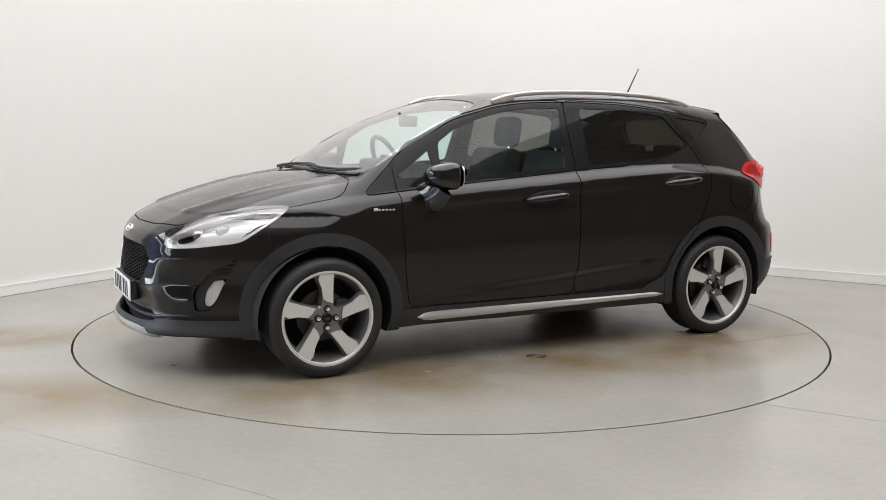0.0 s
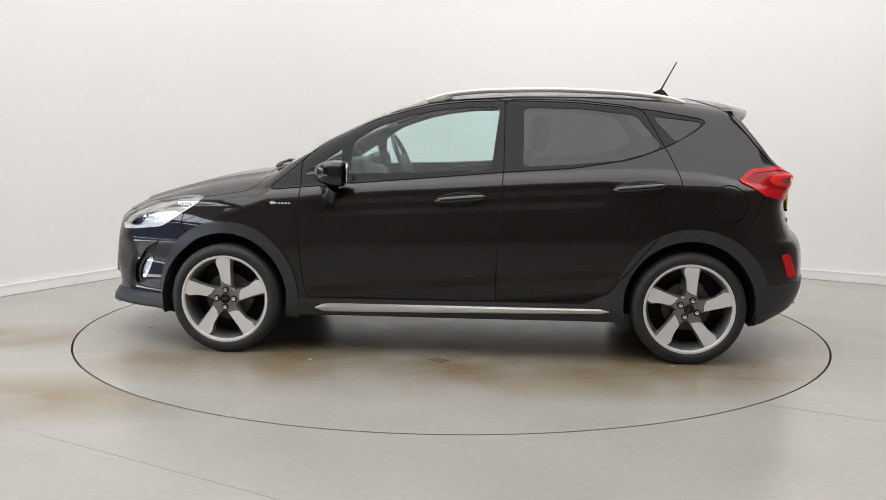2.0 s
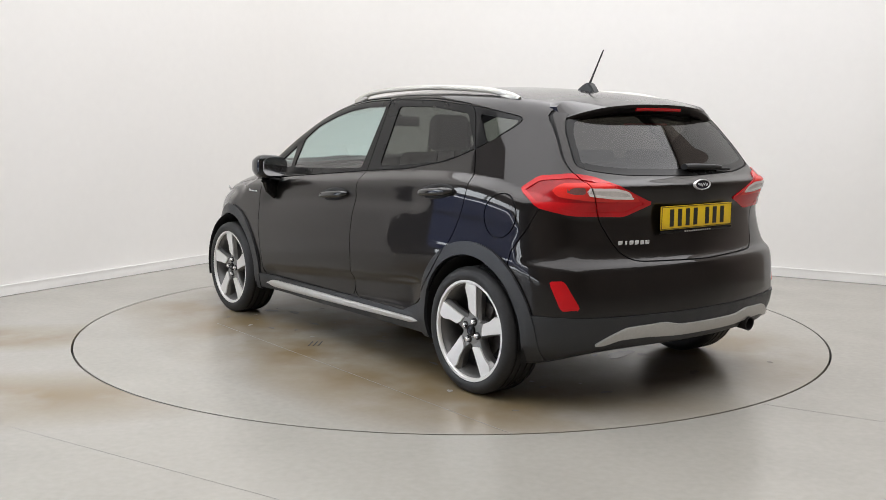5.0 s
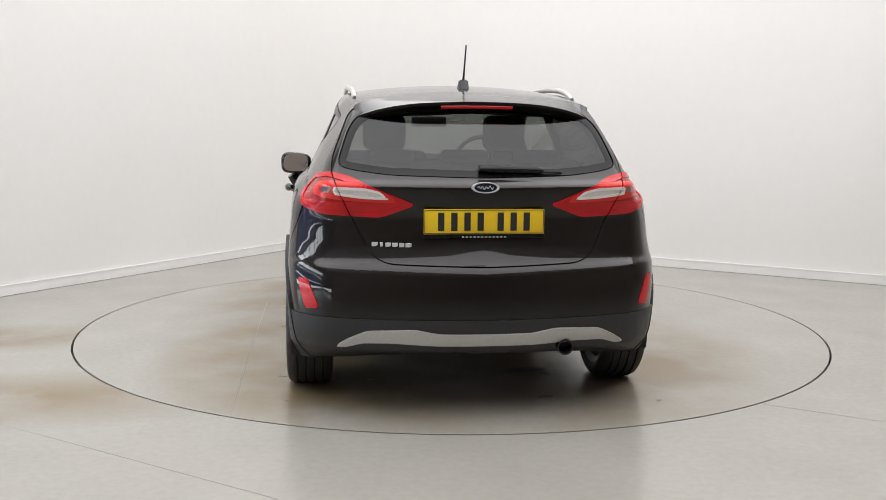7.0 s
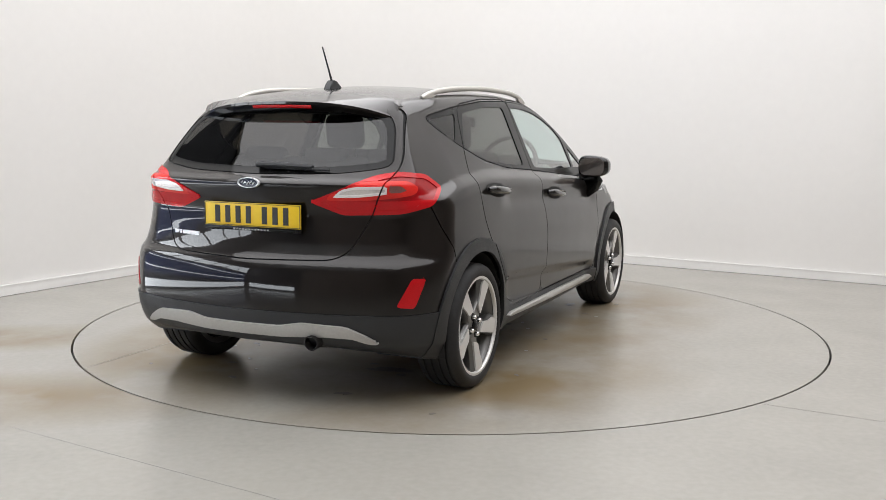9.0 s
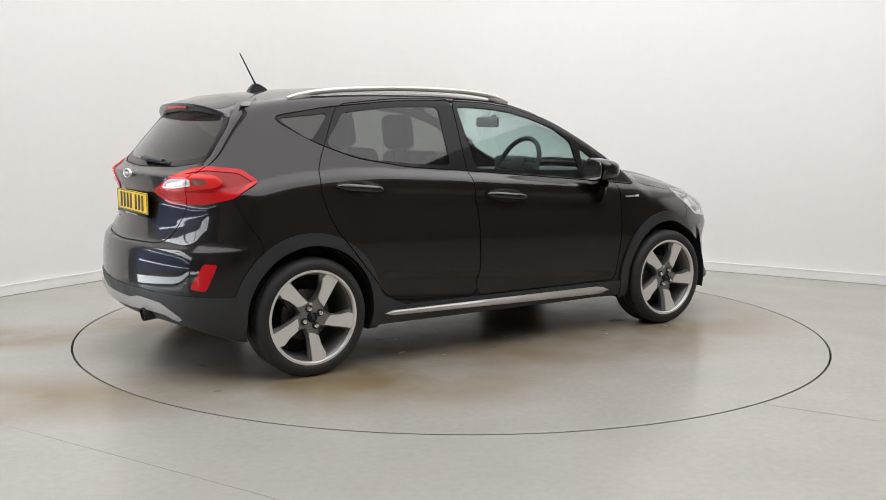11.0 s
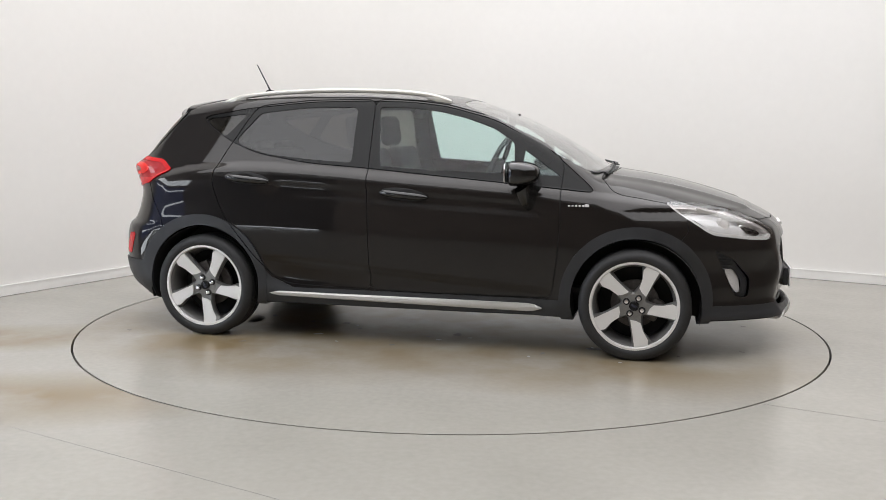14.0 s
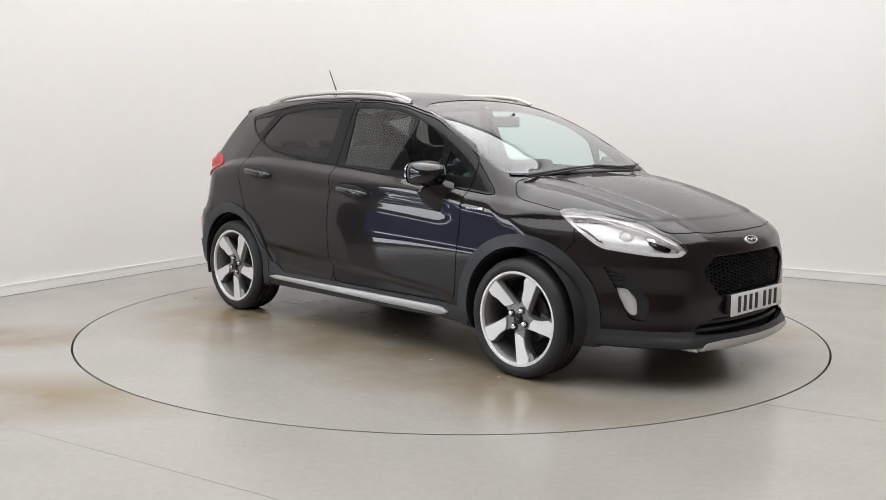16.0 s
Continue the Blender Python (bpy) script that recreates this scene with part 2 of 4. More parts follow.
setting("wall_north", wall_strip(-0.2, 0.0, 0, CEIL), M_WALL, "white painted wall with a coved corner", smooth=True)
setting("baseboard", wall_strip(0.003, 0.018, 0.0, 0.078), M_SKIRT, "low white skirting along the wall", smooth=True)
HALL_U, HALL_V = 11.5, 11.5
setting("trim", wall_strip(0.0035, 0.0205, 0.070, 0.080), M_SKIRT, "rounded white bead on top of the skirting", smooth=True)
# the skirting's shadow line on the floor, laid as a thin dark strip
setting("floor_joint", wall_strip(0.019, 0.023, -0.01, 0.003), M_JOINT, "dark strip for the shadow line at the foot of the skirting", smooth=True)
# walls out of view: the brown ones are added to warm the paint's reflections
for name, u0, v0, u1, v1, paint, label in (
        ("wall_south", 2.7, HALL_V, HALL_U + 0.2, HALL_V + 0.2, M_BEIGE, "unseen brown wall behind the camera, added to warm the paint's reflections"),
        ("wall_corner", -0.2, HALL_V, 2.7, HALL_V + 0.2, M_HALL, "unseen dark wall beside the added shutter"),
        ("wall_east", HALL_U, -0.2, HALL_U + 0.2, HALL_V, M_BEIGE, "unseen brown side wall, added to warm the paint's reflections"),
        ("wall_west", -0.2, BOOTH_V, 0.0, HALL_V, M_HALL, "dark wall with a shutter and windows"),
        ("wall_far", BOOTH_U, -0.2, HALL_U, 0.0, M_BEIGE, "unseen brown wall beside the white one, added to warm the paint's reflections")):
    bm = bmesh.new()
    c = [room(u, v) for u, v in ((u0, v0), (u1, v0), (u1, v1), (u0, v1))]
    q = [bm.verts.new((*p, z)) for z in (0, CEIL) for p in c]
    for f in ((0, 1, 2, 3), (4, 5, 6, 7), (0, 1, 5, 4), (1, 2, 6, 5), (2, 3, 7, 6), (3, 0, 4, 7)):
        bm.faces.new([q[i] for i in f])
    bmesh.ops.recalc_face_normals(bm, faces=bm.faces)
    setting(name, bm, paint, label)


def daylit(number, at, turn, count, wide):
    """An unseen daylight opening, its layout made up for streaks in the paint: a dark blue shutter with glowing slots
    and a strip under it, and a row of bright panes above.
    """
    place = Matrix.Translation((*at, 0)) @ Matrix.Rotation(turn, 4, "Z")
    full = count * wide
    door = setting("door_%d" % number, block(full, 0.05, 1.50, (0, 0, 0.95), 0.01), M_HALL, "unseen dark blue shutter added for reflections in the paint")
    door.matrix_world = place
    for j in range(5):
        part("slat", block(full - 0.1, 0.03, 0.25, (0, -0.03, 0.42 + 0.26 * j), 0.01), M_BLUEGLOW, door)
    for z in (0.55, 1.33):
        part("slot", block(full - 0.3, 0.02, 0.07, (0, -0.05, z), 0.004), M_WHITEGLOW, door, "glowing slot added for a thin streak in the paint")
    part("gap", block(full - 0.2, 0.02, 0.14, (0, -0.02, 0.13), 0.004), M_WHITEGLOW, door, "glowing strip added for low streaks in the paint")
    window = setting("window_%d" % number, block(full, 0.05, 1.10, (0, 0, 2.27), 0.01), M_HALL, "unseen row of glowing panes added for reflections in the paint")
    window.matrix_world = place
    for i in range(count):
        part("pane", block(wide - 0.1, 0.02, 0.94, ((i - (count - 1) / 2) * wide, -0.03, 2.27), 0.004), M_WHITEGLOW, window)


# both stand out of view, placed where the doors and bumpers mirror them
daylit(1, room(0.03, 8.4), TURN + math.pi / 2, 6, 0.99)
daylit(2, room(1.35, HALL_V - 0.03), TURN, 2, 1.2)
bm = bmesh.new()
c = [room(u, v) for u, v in ((-0.2, -0.2), (HALL_U + 0.2, -0.2), (HALL_U + 0.2, HALL_V + 0.2), (-0.2, HALL_V + 0.2))]
q = [bm.verts.new((*p, z)) for z in (CEIL, CEIL + 0.2) for p in c]
for f in ((0, 1, 2, 3), (4, 5, 6, 7), (0, 1, 5, 4), (1, 2, 6, 5), (2, 3, 7, 6), (3, 0, 4, 7)):
    bm.faces.new([q[i] for i in f])
bmesh.ops.recalc_face_normals(bm, faces=bm.faces)
setting("ceiling", bm, M_CEIL, "plain light ceiling")


def ring_floor(r0, r1, n, rim):
    """A flat sheet from the circle r0 out to r1, with an upright rim at r0."""
    bm = bmesh.new()
    radii = [r0, r0 * 1.05, r0 * 1.3, r0 * 2, r1]
    loops = [[bm.verts.new((r * math.cos(k * math.tau / n), r * math.sin(k * math.tau / n), 0)) for k in range(n)] for r in radii]
    loops.insert(0, [bm.verts.new((r0 * math.cos(k * math.tau / n), r0 * math.sin(k * math.tau / n), -rim)) for k in range(n)])
    for a, b in zip(loops, loops[1:]):
        for k in range(n):
            bm.faces.new((a[k], b[k], b[(k + 1) % n], a[(k + 1) % n]))
    bmesh.ops.recalc_face_normals(bm, faces=bm.faces)
    return bm


floor = setting("floor", ring_floor(R_TABLE + 0.006, 16, 192, 0.05), M_FLOOR, "smooth grey sealed concrete floor, stained brown")
bm = lathe([(0.01, -0.05), (R_TABLE + 0.2, -0.05), (R_TABLE + 0.2, -0.055), (0.01, -0.055)], 96)
bm.transform(Matrix.Rotation(radians(90), 4, "X"))
setting("pit_floor", bm, M_DARK, "dark pit under the turntable")
table = new("turntable")
tagged(table, "round grey concrete turntable flush with the floor, wet and stained, with painted shade under the car", "turntable")
bm = bmesh.new()
bmesh.ops.create_cone(bm, cap_ends=True, segments=192, radius1=R_TABLE - 0.006, radius2=R_TABLE - 0.006, depth=0.04, matrix=Matrix.Translation((0, 0, -0.02)))
part("disc", bm, M_TABLE, table)


# ---- the car's outer form ----
def spline(pts):
    """A smooth monotone curve through (x, y) points, as a function on arrays."""
    px, py = np.array(pts, float).T
    h, s = np.diff(px), np.diff(py) / np.diff(px)
    m = np.zeros(len(px))
    m[0], m[-1] = s[0], s[-1]
    same = s[:-1] * s[1:] > 0
    w1, w2 = 2 * h[1:] + h[:-1], h[1:] + 2 * h[:-1]
    with np.errstate(divide="ignore", invalid="ignore"):
        m[1:-1] = np.where(same, (w1 + w2) / (w1 / s[:-1] + w2 / s[1:]), 0)

    def value(x):
        x = np.clip(x, px[0], px[-1])
        k = np.clip(np.searchsorted(px, x) - 1, 0, len(px) - 2)
        t = (x - px[k]) / h[k]
        return ((1 + 2 * t) * (1 - t) ** 2 * py[k] + t * (1 - t) ** 2 * h[k] * m[k]
                + t * t * (3 - 2 * t) * py[k + 1] + t * t * (t - 1) * h[k] * m[k + 1])
    return value


def step(a, b, x):
    t = np.clip((x - a) / (b - a), 0, 1)
    return t * t * (3 - 2 * t)


def smax(a, b, r):
    """Rounded intersection of two fields, with a radius r."""
    k = np.clip(0.5 + 0.5 * (a - b) / r, 0, 1)
    return b + (a - b) * k + r * k * (1 - k)


# the car's own frame: its nose points to -x, its left side to -y, the floor is z = 0, the origin lies midway between the axles
TOP = spline([(-2.12, .66), (-2.0, .748), (-1.91, .793), (-1.75, .85), (-1.58, .902), (-1.42, .942), (-1.26, .97), (-1.12, .99), (-1.05, 1.012),
              (-.90, 1.105), (-.77, 1.18), (-.60, 1.265), (-.43, 1.335), (-.24, 1.395), (-.10, 1.425), (.10, 1.444), (.40, 1.456), (.70, 1.455),
              (1.00, 1.442), (1.30, 1.412), (1.60, 1.36), (1.90, 1.28)])
NOSE = spline([(.10, -2.05), (.17, -2.09), (.23, -2.105), (.27, -2.085), (.32, -2.07), (.45, -2.086), (.55, -2.08), (.64, -2.064), (.70, -2.045), (.745, -2.005), (.80, -1.91)])
TAIL = spline([(.15, 1.78), (.24, 1.86), (.30, 1.927), (.38, 1.962), (.46, 1.972), (.56, 1.968), (.612, 1.959), (.640, 1.947), (.672, 1.912), (.70, 1.896), (.75, 1.877), (.85, 1.858), (.93, 1.872),
               (.985, 1.878), (1.02, 1.83), (1.06, 1.785), (1.15, 1.71), (1.30, 1.585), (1.40, 1.5)])
PLAN = spline([(-2.15, .60), (-1.95, .715), (-1.75, .775), (-1.5, .808), (-1.2, .825), (-.8, .832), (0, .838), (.7, .838), (1.2, .842), (1.5, .834), (1.65, .824), (1.95, .788)])
BELT = spline([(-2.1, .60), (-1.9, .70), (-1.65, .79), (-1.4, .845), (-1.13, .885), (-.6, .935), (0, .975), (.6, 1.015), (.95, 1.03), (1.3, 1.01), (1.6, .95), (1.9, .90)])
SIDE = spline([(-.5, -.06), (-.12, -.02), (0, -.003), (.12, .0), (.3, .008), (.48, .012), (.7, -.002), (.86, -.012), (.93, -.028), (1.0, -.082)])
SLOPE = spline([(-2.1, 1.1), (-1.3, 1.1), (-1.0, .62), (-.75, .46), (-.3, .42), (.6, .43), (1.1, .50), (1.4, .58), (1.8, .55)])
CROWN = spline([(-2.1, .14), (-1.5, .16), (-1.12, .13), (-.95, .15), (-.4, .13), (-.1, .135), (.3, .135), (1.2, .15), (1.7, .17)])


def half_width(x, z):
    b = BELT(x)
    u = (z - .3) / (b - .3)
    y = PLAN(x) + SIDE(np.minimum(u, 1)) - SLOPE(x) * np.maximum(z - b, 0)
    # the lower crease of the doors, and the hollow under the shoulder
    d = z - (.385 + .078 * (x + .74))
    doors = step(-.85, -.65, x) * (1 - step(.75, .95, x))
    y -= doors * .028 * step(0, .06, -d) * (1 - step(.13, .22, -d) * .6)
    y -= .014 * doors * np.exp(-((u - .80) / .07) ** 2)
    return y


def field(x, y, z):
    """Below zero inside the car's outer skin."""
    a = np.sqrt(y * y + 1e-8)
    side = (a - half_width(x, z)) * .93
    top = (z - TOP(x) + CROWN(x) * a * a) * .86
    hood = 1 - step(-1.15, -.95, x)
    top = top + hood * .012 * np.exp(-((a - .40 - .12 * (x + 1.6)) / .05) ** 2) * -1
    nose = (NOSE(z) + .40 * a * a + 3.0 * np.maximum(a - .42, 0) ** 2 - x) * .85
    scoop = .026 * np.exp(-((z - .47) / .075) ** 2) - .008 * np.exp(-((z - .60) / .035) ** 2)
    nose = nose + scoop * step(.42, .54, a)
    side = side + scoop * (1 - step(-1.72, -1.56, x))
    up = step(.80, 1.02, z)
    turn = a - .68
    full = .27 * a * a + .25 * (turn + np.sqrt(turn * turn + .002))
    slim = .20 * a * a + 4.0 * np.maximum(a - .585, 0) ** 2
    rear = (x - TAIL(z) + full * (1 - up) + slim * up) * .85
    low = .21 + .075 * step(1.55, 1.9, x) - z
    f = smax(side, top, .05 + .09 * hood)
    f = smax(f, nose, .045)
    f = smax(f, rear, .05 + .05 * (1 - up))
    return smax(f, low, .018)


# ---- the skin as triangles ----
def net(h=0.0148):
    """The field's zero surface: one vertex in each crossed cell, drawn onto the surface."""
    xs, ys, zs = np.arange(-2.2, 2.1, h), np.arange(-0.95, 0.9501, h), np.arange(0.10, 1.54, h)
    g = np.meshgrid(xs, ys, zs, indexing="ij")
    f = field(*g)
    neg = f < 0
    corners = [(i, j, k) for i in (0, 1) for j in (0, 1) for k in (0, 1)]
    shape = tuple(n - 1 for n in f.shape)
    count = sum(neg[i:i + shape[0], j:j + shape[1], k:k + shape[2]].astype(int) for i, j, k in corners)
    cells = (count > 0) & (count < 8)
    index = -np.ones(shape, int)
    index[cells] = np.arange(cells.sum())
    at = np.argwhere(cells)
    P = np.stack([xs[at[:, 0]], ys[at[:, 1]], zs[at[:, 2]]], 1) + h / 2
    for _ in range(6):
        n, v = slope(P)
        d = np.clip(-v / np.maximum((n * n).sum(1), 0.05), -h * .6, h * .6)
        P = P + d[:, None] * n
    faces = []
    for ax in range(3):
        a = np.take(neg, range(0, f.shape[ax] - 1), ax)
        b = np.take(neg, range(1, f.shape[ax]), ax)
        e = np.argwhere(a != b)
        o1, o2 = [(1, 2), (2, 0), (0, 1)][ax]
        e = e[(e[:, o1] > 0) & (e[:, o2] > 0) & (e[:, o1] < shape[o1]) & (e[:, o2] < shape[o2])]
        ids = []
        for s1, s2 in ((1, 1), (0, 1), (0, 0), (1, 0)):
            c = e.copy()
            c[:, o1] -= s1
            c[:, o2] -= s2
            ids.append(index[tuple(c.T)])
        q = np.stack(ids, 1)
        q[~a[tuple(e.T)]] = q[~a[tuple(e.T)]][:, ::-1]
        faces.append(q)
    q = np.concatenate(faces)
    q = q[(q >= 0).all(1)]
    return P, np.concatenate([q[:, [0, 1, 2]], q[:, [0, 2, 3]]])


def slope(P, e=0.002):
    x, y, z = P.T
    g = np.stack([field(x + e, y, z) - field(x - e, y, z), field(x, y + e, z) - field(x, y - e, z), field(x, y, z + e) - field(x, y, z - e)], 1) / (2 * e)
    return g, field(x, y, z)


def chaikin(poly, times=3):
    """A closed outline with its corners rounded off."""
    q = np.array(poly, float)
    for _ in range(times):
        n = np.roll(q, -1, 0)
        q = np.stack([.82 * q + .18 * n, .18 * q + .82 * n], 1).reshape(-1, 2)
    return q


def rounded(poly, r):
    """A closed outline with small round corners."""
    q, out = np.array(poly, float), []
    for p, c, n in zip(np.roll(q, 1, 0), q, np.roll(q, -1, 0)):
        a, b = p - c, n - c
        la, lb = np.linalg.norm(a), np.linalg.norm(b)
        a, b = c + a / la * min(r, .45 * la), c + b / lb * min(r, .45 * lb)
        out += [(1 - t) ** 2 * a + 2 * t * (1 - t) * c + t * t * b for t in (0, .25, .5, .75, 1)]
    return np.array(out)


def inside(u, v, poly):
    """Signed distance to a closed outline, below zero within it."""
    q = np.asarray(poly)
    best, sign = np.full(u.shape, 9.0), np.ones(u.shape)
    for (ax, ay), (bx, by) in zip(q, np.roll(q, -1, 0)):
        ex, ey = bx - ax, by - ay
        wx, wy = u - ax, v - ay
        t = np.clip((wx * ex + wy * ey) / (ex * ex + ey * ey + 1e-12), 0, 1)
        best = np.minimum(best, (wx - t * ex) ** 2 + (wy - t * ey) ** 2)
        c = ((ay <= v) & (by > v) & (ex * wy > wx * ey)) | ((ay > v) & (by <= v) & (ex * wy < wx * ey))
        sign = np.where(c, -sign, sign)
    return np.sqrt(best) * sign


def split(P, N, T, d):
    """Cut the triangles along d = 0."""
    d = np.where(np.abs(d) < 4e-4, 4e-4, d)
    s = d < 0
    k = s[T].sum(1)
    keep, cut = T[(k == 0) | (k == 3)], T[(k == 1) | (k == 2)]
    if not len(cut):
        return P, N, T
    # turn each triangle so that its lone vertex comes first
    sc = s[cut]
    lone = np.where(sc.sum(1) == 1, sc.argmax(1), (~sc).argmax(1))
    r = np.arange(len(cut))
    a, b, c = cut[r, lone], cut[r, (lone + 1) % 3], cut[r, (lone + 2) % 3]
    edges = np.sort(np.concatenate([np.stack([a, b], 1), np.stack([a, c], 1)]), 1)
    uni, inv = np.unique(edges, axis=0, return_inverse=True)
    inv = inv.ravel()
    w = d[uni[:, 0]] / (d[uni[:, 0]] - d[uni[:, 1]])
    newP = P[uni[:, 0]] * (1 - w)[:, None] + P[uni[:, 1]] * w[:, None]
    newN = N[uni[:, 0]] * (1 - w)[:, None] + N[uni[:, 1]] * w[:, None]
    ab, ac = inv[:len(cut)] + len(P), inv[len(cut):] + len(P)
    T = np.concatenate([keep, np.stack([a, ab, ac], 1), np.stack([ab, b, c], 1), np.stack([ab, c, ac], 1)])
    newN /= np.linalg.norm(newN, axis=1)[:, None]
    return np.concatenate([P, newP]), np.concatenate([N, newN]), T


def mirror_y(half):
    return half + [(-a, b) for a, b in half[::-1] if abs(a) > 1e-6]


HUB_X, HUB_Z, HUB_Y, ARCH_Z = 1.2465, 0.298, 0.745, 0.315
OUT = {   # outlines: side ones in (x, z), top ones in (x, y), rear ones in (y, z), wrapped ones in (way round the corner, z)
    "glass_front": rounded([(-.575, .985), (-.56, 1.155), (-.44, 1.235), (-.28, 1.29), (-.13, 1.325), (.05, 1.345), (.235, 1.347), (.195, 1.012), (-.13, .995)], 0.022),
    "glass_corner": rounded([(-.83, .975), (-.625, 1.115), (-.605, .985)], 0.012),
    "glass_rear": rounded([(.365, 1.347), (.67, 1.342), (.965, 1.308), (1.02, 1.24), (1.095, 1.15), (1.045, 1.115), (.87, 1.068), (.59, 1.043), (.365, 1.03)], 0.03),
    "glass_quarter": rounded([(1.045, 1.305), (1.32, 1.275), (1.285, 1.24), (1.17, 1.165)], 0.03),
    "dlo": rounded([(-1.03, .89), (-.74, 1.135), (-.43, 1.282), (-.16, 1.352), (.05, 1.376), (.32, 1.382), (.65, 1.374), (1.06, 1.334), (1.345, 1.285), (1.30, 1.24),
                    (1.14, 1.148), (.94, 1.075), (.63, 1.025), (.26, 1.0), (-.13, .967), (-.59, .93)], 0.06),
    "door_front": rounded([(-.835, .905), (-.84, .71), (-.825, .50), (-.80, .315), (.225, .312), (.238, .71), (.262, 1.01), (.262, 1.392), (.05, 1.388), (-.16, 1.364), (-.43, 1.294), (-.74, 1.147), (-.845, 1.05)], 0.05),
    "door_rear": rounded([(.262, 1.392), (.65, 1.386), (.99, 1.35), (1.055, 1.24), (1.11, 1.14), (1.15, 1.07), (1.195, .96), (1.18, .87), (1.12, .73), (.94, .51), (.82, .37), (.73, .33),
                          (.225, .312), (.238, .71), (.262, 1.01)], 0.06),
    "windscreen": chaikin([(-.22, 0), (-.22, .52), (-.57, .622), (-.88, .655), (-.96, .63), (-1.02, .46), (-1.05, 0), (-1.02, -.46), (-.96, -.63), (-.88, -.655), (-.57, -.622), (-.22, -.52)], 2),
    "hood": chaikin([(-1.995, 0), (-1.972, .24), (-1.935, .38), (-1.885, .49), (-1.75, .525), (-1.55, .615), (-1.41, .70), (-1.12, .712), (-1.03, .60), (-1.09, .3), (-1.11, 0),
                     (-1.09, -.3), (-1.03, -.60), (-1.12, -.712), (-1.41, -.70), (-1.55, -.615), (-1.75, -.525), (-1.885, -.49), (-1.935, -.38), (-1.972, -.24)], 2),
    "hatch": rounded(mirror_y([(0, .652), (.42, .662), (.485, .70), (.57, .87), (.645, 1.03), (.645, 1.10), (.56, 1.32), (.4, 1.36), (0, 1.37)]), 0.05),
    "glass_back": rounded(mirror_y([(0, 1.028), (.4, 1.038), (.56, 1.058), (.615, 1.075), (.605, 1.12), (.56, 1.25), (.49, 1.312), (0, 1.335)]), 0.06),
    "headlight": rounded([(1.375, .838), (1.30, .852), (1.10, .842), (.81, .80), (.61, .725), (.53, .675), (.60, .642), (.80, .648), (1.11, .675), (1.26, .757)], 0.05),
    "pocket": rounded([(.635, .684), (.71, .718), (.80, .738), (.765, .686), (.67, .668)], .015),
    "pocket_rear": rounded([(1.29, .80), (1.19, .768), (1.10, .70), (1.24, .765)], .01),
    "fog": rounded([(1.10, .60), (.93, .54), (.785, .44), (.80, .335), (.92, .345), (1.0, .48)], .025),
    "fog_lamp": rounded([(1.005, .495), (.93, .49), (.87, .44), (.865, .365), (.905, .36), (.95, .40)], .02),
    "tail": rounded([(1.125, .97), (1.0, 1.03), (.80, 1.044), (.68, 1.03), (.49, .985), (.29, .912), (.48, .855), (.81, .865), (1.01, .895)], 0.03),
    "tail_white": rounded([(.705, .953), (.705, .985), (.53, .982), (.455, .968), (.415, .933), (.55, .937)], 0.015),
    "tail_smoke": rounded([(.718, .957), (.79, .957), (.84, .968), (.79, .985), (.718, .986)], .01),
    "tail_ring": rounded([(.37, .920), (.60, .924), (.80, .938), (.89, .946), (.925, .974), (.86, 1.003), (.72, 1.006), (.55, 1.0), (.45, .985)], .03),
    "reflector": rounded([(.93, .588), (.835, .592), (.73, .47), (.85, .46)], 0.02),
    "grille": rounded(mirror_y([(0, .652), (.31, .645), (.40, .575), (.31, .452), (0, .44)]), 0.03),
    "grille_low": chaikin(mirror_y([(0, .345), (.36, .345), (.455, .28), (.35, .268), (0, .262)]), 1),
    "skid_rear": rounded(mirror_y([(0, .374), (.2, .375), (.30, .394), (.50, .384), (.575, .350), (.632, .312), (.585, .312), (.52, .334), (.40, .338), (.2, .328), (0, .328)]), 0.02),
    "bumper_rear": np.array([(1.625, .90), (1.585, .80), (1.52, .70), (1.40, .2), (2.2, .1), (2.2, .655), (2.2, .90)]),
    "bumper_front": np.array([(-1.50, .765), (-1.515, .70), (-1.46, .62), (-1.46, .1), (-2.3, .1), (-2.3, .85), (-1.95, .70)]),
    "web": np.array([(.66, .29), (.735, .325), (.83, .365), (.95, .505), (1.06, .64), (1.2, .5), (1.2, .29)]),
}


